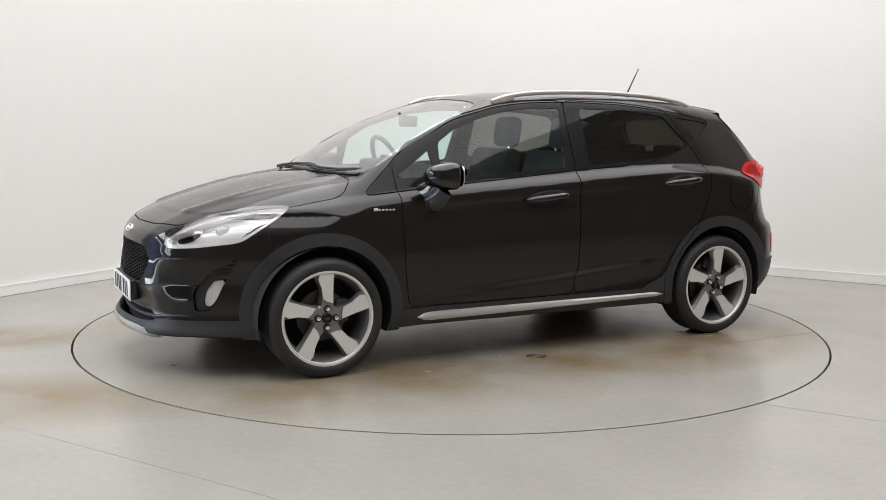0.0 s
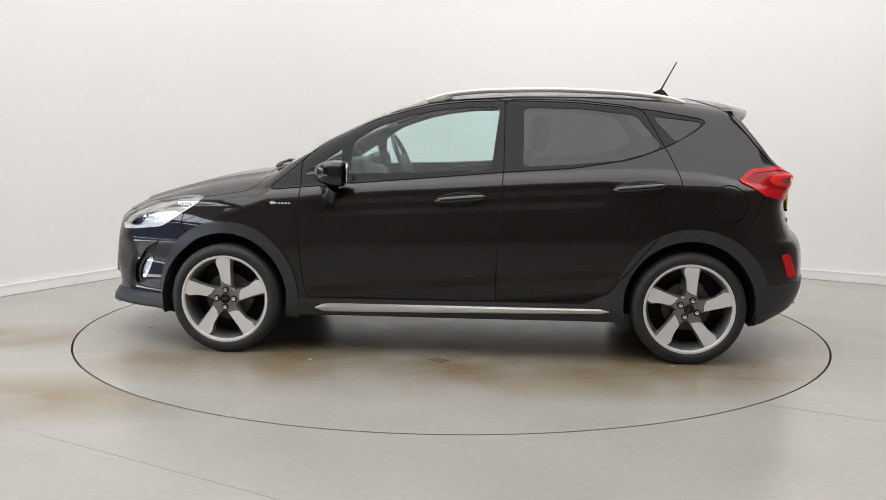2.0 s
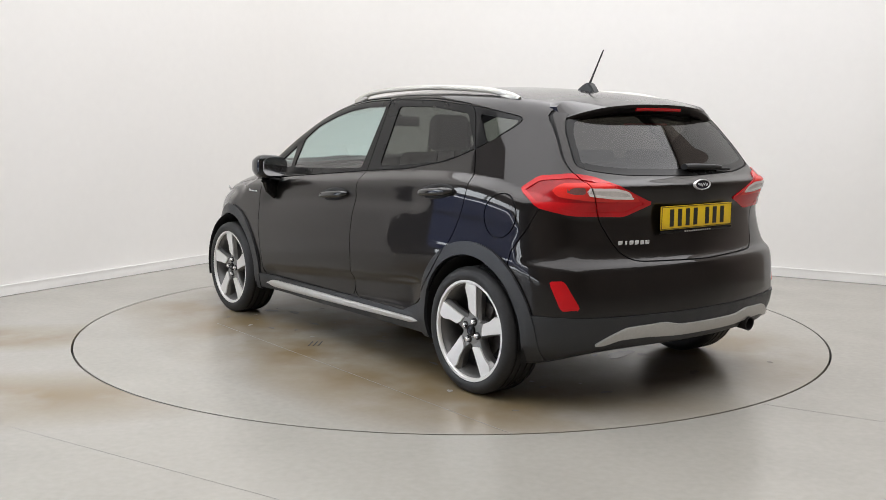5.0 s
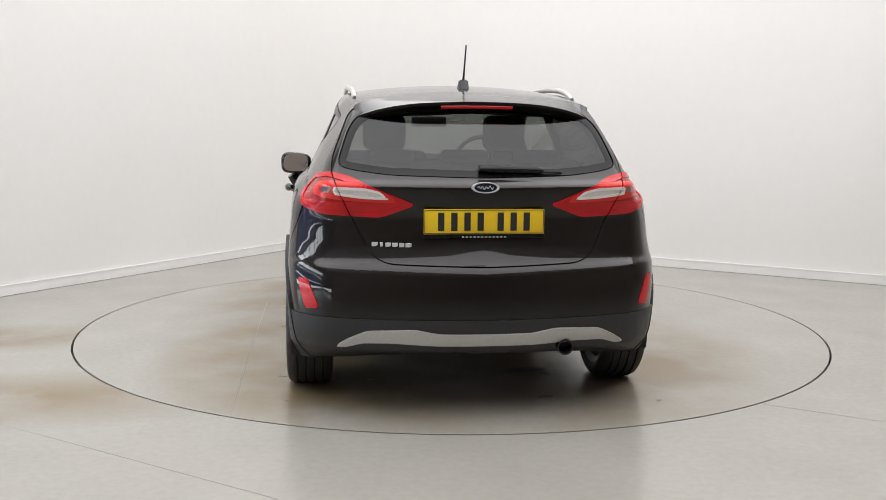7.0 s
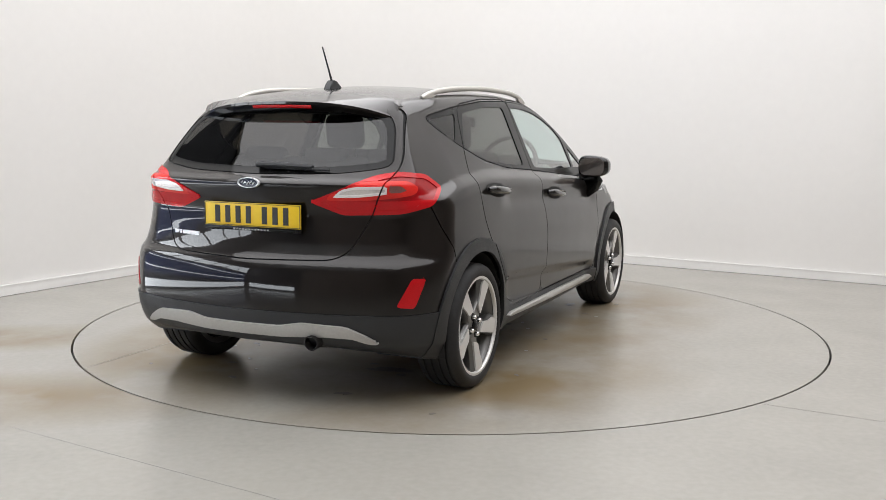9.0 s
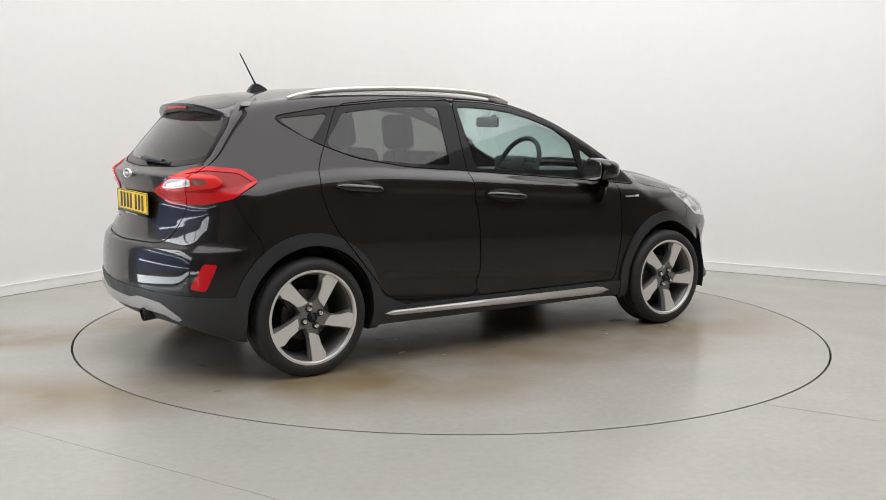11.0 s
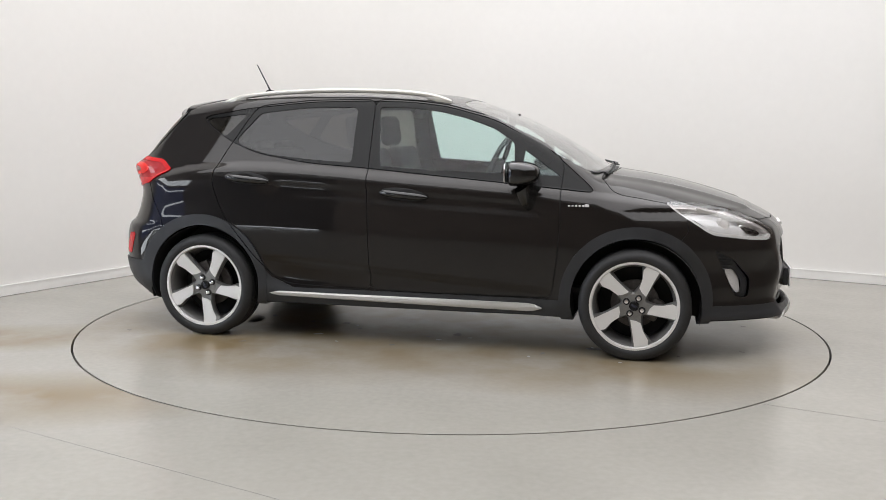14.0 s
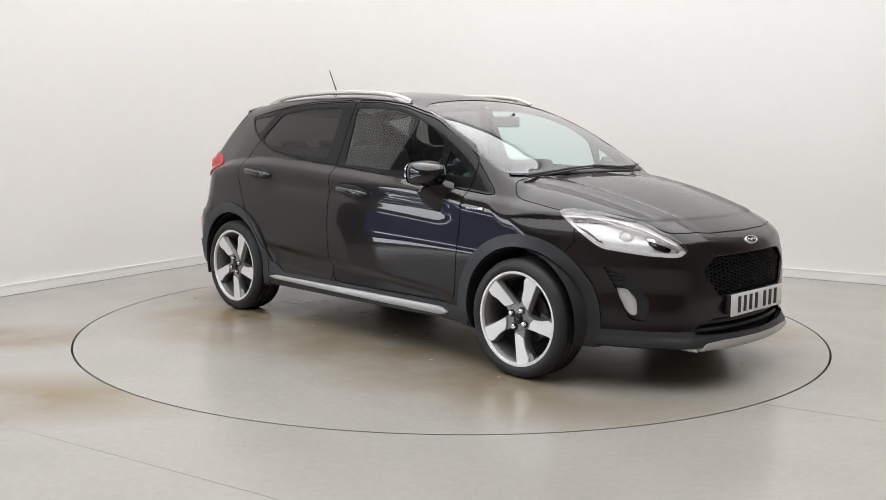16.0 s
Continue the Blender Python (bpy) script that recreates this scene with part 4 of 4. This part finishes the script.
# door handles and their cups
for s in (-1, 1):
    for x0, x1, z in ((-.10, .17, .862), (.84, 1.10, .932)):
        xs = np.linspace(x0, x1, 15)
        rise = .022
        bm = bmesh.new()
        mid = (x0 + x1) / 2
        rim = [(mid + .137 * math.cos(a), z + rise * math.cos(a) * .55 + .036 * math.sin(a)) for a in np.linspace(0, math.tau, 33)[:-1]]
        vs = [bm.verts.new((x, s * (on_side(x, q) + .002), q)) for x, q in rim]
        vi = [bm.verts.new((mid + (x - mid) * .93, s * (on_side(x, q) + .0045), z + (q - z) * .9)) for x, q in rim]
        vc = [bm.verts.new((mid + (x - mid) * .4, s * (on_side(x, q) + .0035), z + (q - z) * .4)) for x, q in rim]
        for p, q in ((vs, vi), (vi, vc)):
            for i in range(32):
                bm.faces.new((p[i], p[(i + 1) % 32], q[(i + 1) % 32], q[i]))
        bm.faces.new(vc)
        bmesh.ops.recalc_face_normals(bm, faces=bm.faces)
        bar = [(x, s * (on_side(x, z) + .006 + .024 * math.sin(math.pi * min(1, max(0, k / 14))) ** .4), z + rise * .55 * (x - mid) / .135 - .002) for k, x in enumerate(xs)]
        parent = [o for o in car.children if o.name.split(".")[0] == ("front_door" if x0 < .5 else "rear_door")]
        parent = parent[0] if s < 0 else parent[1]
        part("handle_cup", bm, M_DARK, parent)
        part("door_handle", tube(bar, [.010, .017, .020] + [.021] * 9 + [.020, .017, .010], 12, .95), M_PIANO, parent, "gloss black door handle")
    # mirror
    bm = bmesh.new()
    bmesh.ops.create_uvsphere(bm, u_segments=32, v_segments=20, radius=1)
    for v in bm.verts:
        c = v.co
        k = [math.copysign(abs(q) ** .62, q) for q in c]
        x = k[0] * .108
        if x > .05:
            x = .05 + (x - .05) * .25
        thin = 1 - .22 * max(0, -k[0])
        v.co = (-.625 + x - .03 * max(0, abs(k[1]) - .3) * (-1 if x < 0 else .5), s * (.868 + k[1] * .100), .992 + k[2] * .068 * thin * (1 - .12 * k[1] * s))
    mirror = part("door_mirror", bm, M_PIANO, car, "black door mirror")
    face = prism([(.868 + .080 * math.copysign(abs(math.cos(a)) ** .6, math.cos(a)), .992 + .056 * math.copysign(abs(math.sin(a)) ** .6, math.sin(a))) for a in np.linspace(0, math.tau, 33)[:-1]], .004, lambda u, v, w: (-.556 + w + .002, s * u, v))
    part("mirror_glass", face, M_CHROME, mirror, "mirror glass")
    arm = tube([(-.70, s * .76, .862), (-.675, s * .80, .875), (-.655, s * .845, .90), (-.645, s * .865, .935)], [.036, .036, .034, .032], 12, 2.4)
    part("mirror_arm", arm, M_PIANO, mirror, "gloss black mirror foot")
    part("indicator", tube([(-.715 + .014 * k, s * (.835 + .026 * k), .975 - .002 * k) for k in range(5)], .006, 8), M_LENSWHITE, mirror, "clear slim indicator lens")
    # wing badge, as plain strokes
    for k in range(6):
        x = -.985 + .019 * k + .004
        w = .024 if k == 0 else .011
        part("wing_badge", block(w, .003, .008 if k else .014, (x, s * on_side(x, .824, .003), .824 - (0 if k else -.002)), .001, 1), M_BRIGHT, car)

# lamps' inner parts
for s in (-1, 1):
    bowls = [o for o in car.children if o.name.split(".")[0] == "headlight"]
    bowl = bowls[0] if s < 0 else bowls[1]
    for x, y, z, r in ((-1.80, .50, .695, .040), (-1.70, .565, .72, .036)):
        lens = lathe([(.001, -.030), (r * .6, -.022), (r, -.004), (r + .006, -.006), (r + .008, .02), (.001, .02)], 28)
        part("projector_lens", lens, M_LENSWHITE if r < .04 else M_CHROME, bowl, "round lamp lens", m=pose(x, s * y, z, 0, 0, -48 if s < 0 else 180 + 48))
    part("lamp_fin", tube([(-1.90 + .05 * k, s * (.455 + .033 * k), .70 + .016 * k) for k in range(8)], .006, 8, 1.6), M_SILVER, bowl, "dark lamp divider")


def on_corner(w, z):
    """The place on the front corner at a way w round it."""
    ys = np.linspace(.35, .80, 181)
    xs = np.array([on_end(y, z, True) for y in ys[::4]])
    k = int(np.argmin(np.abs(ys[::4] + xs + 2.05 - w)))
    return xs[k], ys[::4][k]


for s in (-1, 1):
    bezel = [o for o in car.children if o.name.split(".")[0] == "fog_bezel"][0 if s < 0 else 1]
    for z, w0, w1 in ((.575, 1.03, 1.075), (.556, .985, 1.065), (.537, .945, 1.055), (.518, .93, 1.045)):
        (xa, ya), (xb, yb) = on_corner(w0, z), on_corner(w1, z)
        part("rib", tube([(xa + .008, s * ya, z), ((xa + xb) / 2 + .008, s * (ya + yb) / 2, z), (xb + .008, s * yb, z)], .0035, 6), M_GRILLE, bezel)

# grille: honeycomb bars over the dark bed, and the lower slats
bm = bmesh.new()
g = OUT["grille"]
cell, done = .028, set()
for i in range(-17, 18):
    for j in range(-1, 14):
        cy, cz = i * cell, .44 + j * cell * .62 * 1.0 + (cell * .31 if i % 2 else 0)
        hexa = [(cy + cell * .64 * math.cos(k * math.pi / 3), cz + cell * .37 * math.sin(k * math.pi / 3)) for k in range(6)]
        for k in range(6):
            (ya, za), (yb, zb) = hexa[k], hexa[(k + 1) % 6]
            key = (round((ya + yb) * 200), round((za + zb) * 200))
            if key in done or float(inside(np.array([(ya + yb) / 2]), np.array([(za + zb) / 2]), g)[0]) > -.006:
                continue
            done.add(key)
            n = Vector((0, -(zb - za), yb - ya)).normalized() * .0030
            xa, xb = on_end(ya, za, True) + .016, on_end(yb, zb, True) + .016
            a, b = Vector((xa, ya, za)), Vector((xb, yb, zb))
            q = [bm.verts.new(p) for p in (a - n, a + n, b + n, b - n, a - n + Vector((.02, 0, 0)), a + n + Vector((.02, 0, 0)), b + n + Vector((.02, 0, 0)), b - n + Vector((.02, 0, 0)))]
            for f in ((0, 1, 2, 3), (0, 4, 5, 1), (3, 2, 6, 7)):
                bm.faces.new([q[i2] for i2 in f])
bmesh.ops.recalc_face_normals(bm, faces=bm.faces)
tagged(part("grille_mesh", bm, M_GRILLE, bf, "black honeycomb grille", smooth=False), kind="stuff")
for z, w in ((.29, .41), (.325, .37)):
    part("grille_slat", tube([(on_end(y, z, True) + .022, y, z) for y in np.linspace(-w, w, 15)], .007, 8, 1.5), M_PLASTIC, bf)
rim_pts = [(y, z) for y, z in g[::1]]
part("grille_frame", tube([(on_end(y, z, True) + .004, y, z) for y, z in list(rim_pts) + [rim_pts[0]]], .006, 6), M_GLOSS, bf)


def oval_badge(name, x, z, turn, parent, a, b, tilt=0):
    m = pose(x, 0, z, 0, 0, turn) @ pose(0, 0, 0, tilt)
    ring = lathe([(.001, -.004), (.80, -.004), (.86, -.007), (.96, -.007), (1.0, -.003), (1.0, .004), (.001, .004)], 40)
    ring.transform(m @ Matrix.Diagonal((a, 1, b, 1)))
    o = part(name, ring, M_BRIGHT, parent, "chrome-rimmed oval emblem")
    face = lathe([(.001, -.0052), (.80, -.0052), (.80, .0), (.001, .0)], 40)
    face.transform(m @ Matrix.Diagonal((a, 1, b, 1)))
    part("emblem_face", face, M_BLUE, o, "dark blue oval")
    stroke = tube([((-.58 + 1.16 * k / 28) * a, -.006, b * (.26 * math.sin(k * .95) + .10 * math.sin(k * .4))) for k in range(29)], b * .055, 6)
    stroke.transform(m)
    part("emblem_mark", stroke, M_BRIGHT, o, "thin bright wavy stroke")


oval_badge("rear_emblem", 1.892, .988, 90, hatch, .060, .024)
oval_badge("front_emblem", on_end(0, .700, True) - .003, .700, -90, bf, .056, .022, -38)


def number_plate(name, x, z, tilt, turn, material, parent, label):
    m = pose(x, 0, z, 0, 0, turn) @ pose(0, 0, 0, tilt, 0, 0)
    p = block(.52, .006, .107, (0, 0, 0), .002)
    p.transform(m)
    plate = part(name, p, material, parent, label)
    edge = join(*[block(w, .003, h, (u, -.0035, v), 0) for w, h, u, v in ((.512, .0022, 0, .0495), (.512, .0022, 0, -.0495), (.0022, .099, .256, 0), (.0022, .099, -.256, 0))])
    edge.transform(m)
    if material == M_YELLOW:
        part("plate_border", edge, M_INK, plate)
    else:
        edge.free()
    for k in range(7):
        u = -.185 + .0565 * k + (.030 if k > 3 else 0) - .001
        bar = block(.027, .003, .078, (u, -.0036, 0), 0)
        bar.transform(m)
        part("plate_bar", bar, M_INK, plate)
    return plate


number_plate("rear_plate", 1.872, .842, 0, 90, M_YELLOW, hatch, "yellow rear plate with dark bars")
number_plate("front_plate", -2.090, .405, 0, -90, M_WHITE, bf, "white front plate with dark bars")
part("plate_holder", block(.010, .525, .016, (1.872, 0, .780), .003), M_GLOSS, hatch, "black plate surround")
for k in range(12):
    part("dealer_mark", block(.002, .009, .006, (1.8795, -.092 + .0165 * k, .777), 0), M_SILVER, hatch)
part("plate_plinth", block(.03, .50, .10, (-2.067, 0, .405), .006), M_PLASTIC, bf)
for k, w in enumerate((.026, .012, .024, .024, .022, .026)):
    y = -.465 + .0285 * k
    part("model_badge", block(.004, w, .018, (on_end(y, .742, False) + .003, y, .742 - .0004 * k), .001, 1), M_BRIGHT, hatch, "small chrome strokes")

# wipers
path = [(on_end(y, z, False) + .020, y, z) for y, z in ((-.015, 1.066), (.08, 1.066), (.2, 1.063), (.27, 1.06))]
wiper = part("rear_wiper", tube(path, [.020, .020, .016, .012], 10, .7), M_PLASTIC, hatch, "black rear wiper")
part("wiper_blade", tube([(on_end(y, z, False) + .012, y, z) for y, z in ((.02, 1.054), (.12, 1.053), (.26, 1.05), (.355, 1.048))], .006, 8), M_RUBBER, wiper)
for pts in (((-1.055, .56), (-1.075, .40), (-1.07, .15), (-1.055, -.12)), ((-1.065, -.02), (-1.075, -.25), (-1.04, -.45), (-.975, -.60))):
    arm = part("front_wiper", tube([(x, y, on_top(x, y) + .022) for x, y in pts], [.009, .007, .006, .004], 8), M_PLASTIC, car, "black windscreen wiper")
    part("wiper_blade", tube([(x - .012, y * .96, on_top(x, y * .96) + .012) for x, y in pts], .0045, 8), M_RUBBER, arm)
part("cowl", tube([(-1.075 + .09 * (abs(y) / .58) ** 2.4, y, on_top(-1.075 + .09 * (abs(y) / .58) ** 2.4, y) - .004) for y in np.linspace(-.60, .60, 21)], .022, 8, .35), M_PLASTIC, car, "black plastic windscreen cowl")

# exhaust, underside
part("exhaust_pipe", lathe([(.030, -.09), (.034, -.09), (.034, .12), (.030, .12)], 24), M_EXHAUST, car, "black tailpipe", m=pose(1.855, .35, .312, 6, 0, 90))
part("silencer", block(.30, .42, .12, (1.62, .12, .29), .05, 3), M_IRON, car)

# ---- the cabin ----
def seat(y):
    back = block(.11, .50, .62, (.30, y, .80), .045, 3, Matrix.Rotation(radians(16), 4, "Y"))
    base = block(.52, .50, .16, (-.02, y, .46), .05, 3, Matrix.Rotation(radians(-6), 4, "Y"))
    ob = part("front_seat", join(back, base), M_CLOTH, car, "dark cloth front seat")
    part("headrest", block(.10, .24, .20, (.455, y, 1.205), .045, 3, Matrix.Rotation(radians(8), 4, "Y")), M_CLOTH, ob, "padded headrest")
    for d in (-.06, .06):
        part("headrest_post", tube([(.42, y + d, 1.04), (.44, y + d, 1.13)], .006, 8), M_CHROME, ob)


seat(-.345), seat(.335)
bench = part("rear_bench", join(block(.12, 1.18, .58, (1.15, 0, .80), .05, 3, Matrix.Rotation(radians(14), 4, "Y")), block(.48, 1.18, .18, (.86, 0, .50), .05, 3)), M_CLOTH, car, "dark cloth rear bench")
for y in (-.36, 0, .36):
    part("headrest", block(.07, .24, .07, (1.23, y, 1.095), .03, 3), M_CLOTH, bench)
part("cabin_floor", block(2.6, 1.30, .03, (.2, 0, .34), 0), M_TRIM, car)
part("parcel_shelf", block(.40, 1.10, .02, (1.47, 0, .99), .004), M_TRIM, car)
dash = part("dashboard", join(block(.42, 1.30, .22, (-.80, 0, .84), .07, 3), block(.30, .34, .12, (-.68, .36, .93), .05, 3), block(.10, .30, .16, (-.64, 0, .97), .03, 3)), M_TRIM, car, "dark moulded dashboard")
part("centre_console", block(.80, .22, .28, (-.25, 0, .46), .04, 3), M_TRIM, dash)
ring = lathe([(.185 + .015 * math.cos(a), .015 * math.sin(a)) for a in np.linspace(0, math.tau, 9)[:-1]], 40)
spokes = join(block(.35, .02, .05, (0, 0, 0), .008), block(.05, .02, .17, (0, 0, -.09), .008), block(.14, .05, .12, (0, 0, 0), .02))
part("steering_wheel", join(ring, spokes), M_TRIM, car, "black steering wheel", m=pose(-.40, .36, 1.0, -24, 0, 90))
part("interior_mirror", block(.025, .23, .065, (-.43, 0, 1.268), .012, 3), M_TRIM, car)
part("mirror_stem", tube([(-.44, 0, 1.29), (-.49, 0, 1.312)], .010, 8), M_TRIM, car)
bm = bmesh.new()
rows = [[bm.verts.new((x, y, on_top(x, y) - .035)) for y in np.linspace(-.48, .48, 9)] for x in np.linspace(-.14, 1.40, 10)]
for a, b in zip(rows, rows[1:]):
    for i in range(8):
        bm.faces.new((a[i], a[i + 1], b[i + 1], b[i]))
part("headliner", bm, M_LINER, car, "light cloth headlining")

# ---- on the turntable and the floor ----
def table_place(x, y):
    return x + .0778, y - .1135


def blob(cx, cy, a, b, turn, seed, height):
    """A flat pool with an uneven edge."""
    rnd = random.Random(seed)
    ph = [rnd.uniform(0, 6.28) for _ in range(4)]
    pts = []
    for k in range(40):
        t = k / 40 * math.tau
        r = 1 + .18 * math.sin(2 * t + ph[0]) + .14 * math.sin(3 * t + ph[1]) + .09 * math.sin(5 * t + ph[2]) + .06 * math.sin(8 * t + ph[3])
        u, v = a * r * math.cos(t), b * r * math.sin(t)
        pts.append((cx + u * math.cos(turn) - v * math.sin(turn), cy + u * math.sin(turn) + v * math.cos(turn)))
    return prism(pts, height, lambda u, v, w: (u, v, .0006 + height - w))


for n, (x, y, a, b, turn) in enumerate(((1.15, .33, .05, .10, .3), (1.22, .43, .02, .03, 0), (1.64, .34, .02, .04, .5), (1.08, .20, .012, .03, .2), (-1.10, -.61, .05, .03, .4), (-.95, -.52, .06, .02, .1),
                                       (.55, .30, .03, .02, 0), (-1.04, .61, .05, .03, .2), (-.2, .45, .02, .04, 0), (.1, -.55, .03, .015, .3), (-.55, -.6, .04, .012, .2), (.7, -.62, .035, .012, 0))):
    part("puddle", blob(*table_place(x, y), a, b, turn, n, .0008), M_WATER, table, "thin puddle of water")
rnd = random.Random(4)
for k in range(46):
    x, y = rnd.uniform(-1.9, 1.75), rnd.choice((-1, 1)) * rnd.uniform(.25, .95)
    r = rnd.uniform(.006, .016)
    part("drop", blob(*table_place(x, y), r * rnd.uniform(1, 2.2), r, rnd.uniform(0, 3), 100 + k, .0008), M_WATER if k % 3 else M_JOINT, table, "small splash of dirty water")
for k in range(3):
    x, y = table_place(-.075 + .03 * (k - 1) * .2, -.885 + .022 * (k - 1))
    part("drain_slot", block(.11, .007, .0012, (x + .01 * k, y, .0012), 0, turn=Matrix.Rotation(-.75, 4, "Z")), M_DARK, table, "dark slot of a drain")
sx, sy = table_place(.45, -1.085)
part("joint", block(2.75, .0025, .0010, (sx, sy, .0003), 0), M_JOINT, table, "hairline joint in the concrete")
for a, b in (((-1.81, -2.21), (-.55, -2.97)), ((1.42, -1.76), (2.05, -2.12)), ((-2.35, -1.9), (-1.86, -2.18))):
    u = Vector(b) - Vector(a)
    m = pose((a[0] + b[0]) / 2, (a[1] + b[1]) / 2, .0003, 0, 0, math.degrees(math.atan2(u.y, u.x)))
    part("crack", block(u.length, .0016, .001, (0, 0, 0), 0), M_JOINT, floor, "hairline crack in the concrete", m=m)


# ---- what moves: the turntable turns evenly and carries the car ----
def motions():
    rate, first = 15.7262, -27.388
    rows_car, rows_table = [], []
    for k in range(33):
        t = k * 0.5
        turn = Matrix.Rotation(radians(-(rate * t + first)), 4, "Z")
        rows_table.append((t, turn))
        rows_car.append((t, turn @ pose(0.0778, -0.1075, 0.0)))
    walk(table, rows_table)
    walk(car, rows_car)


motions()
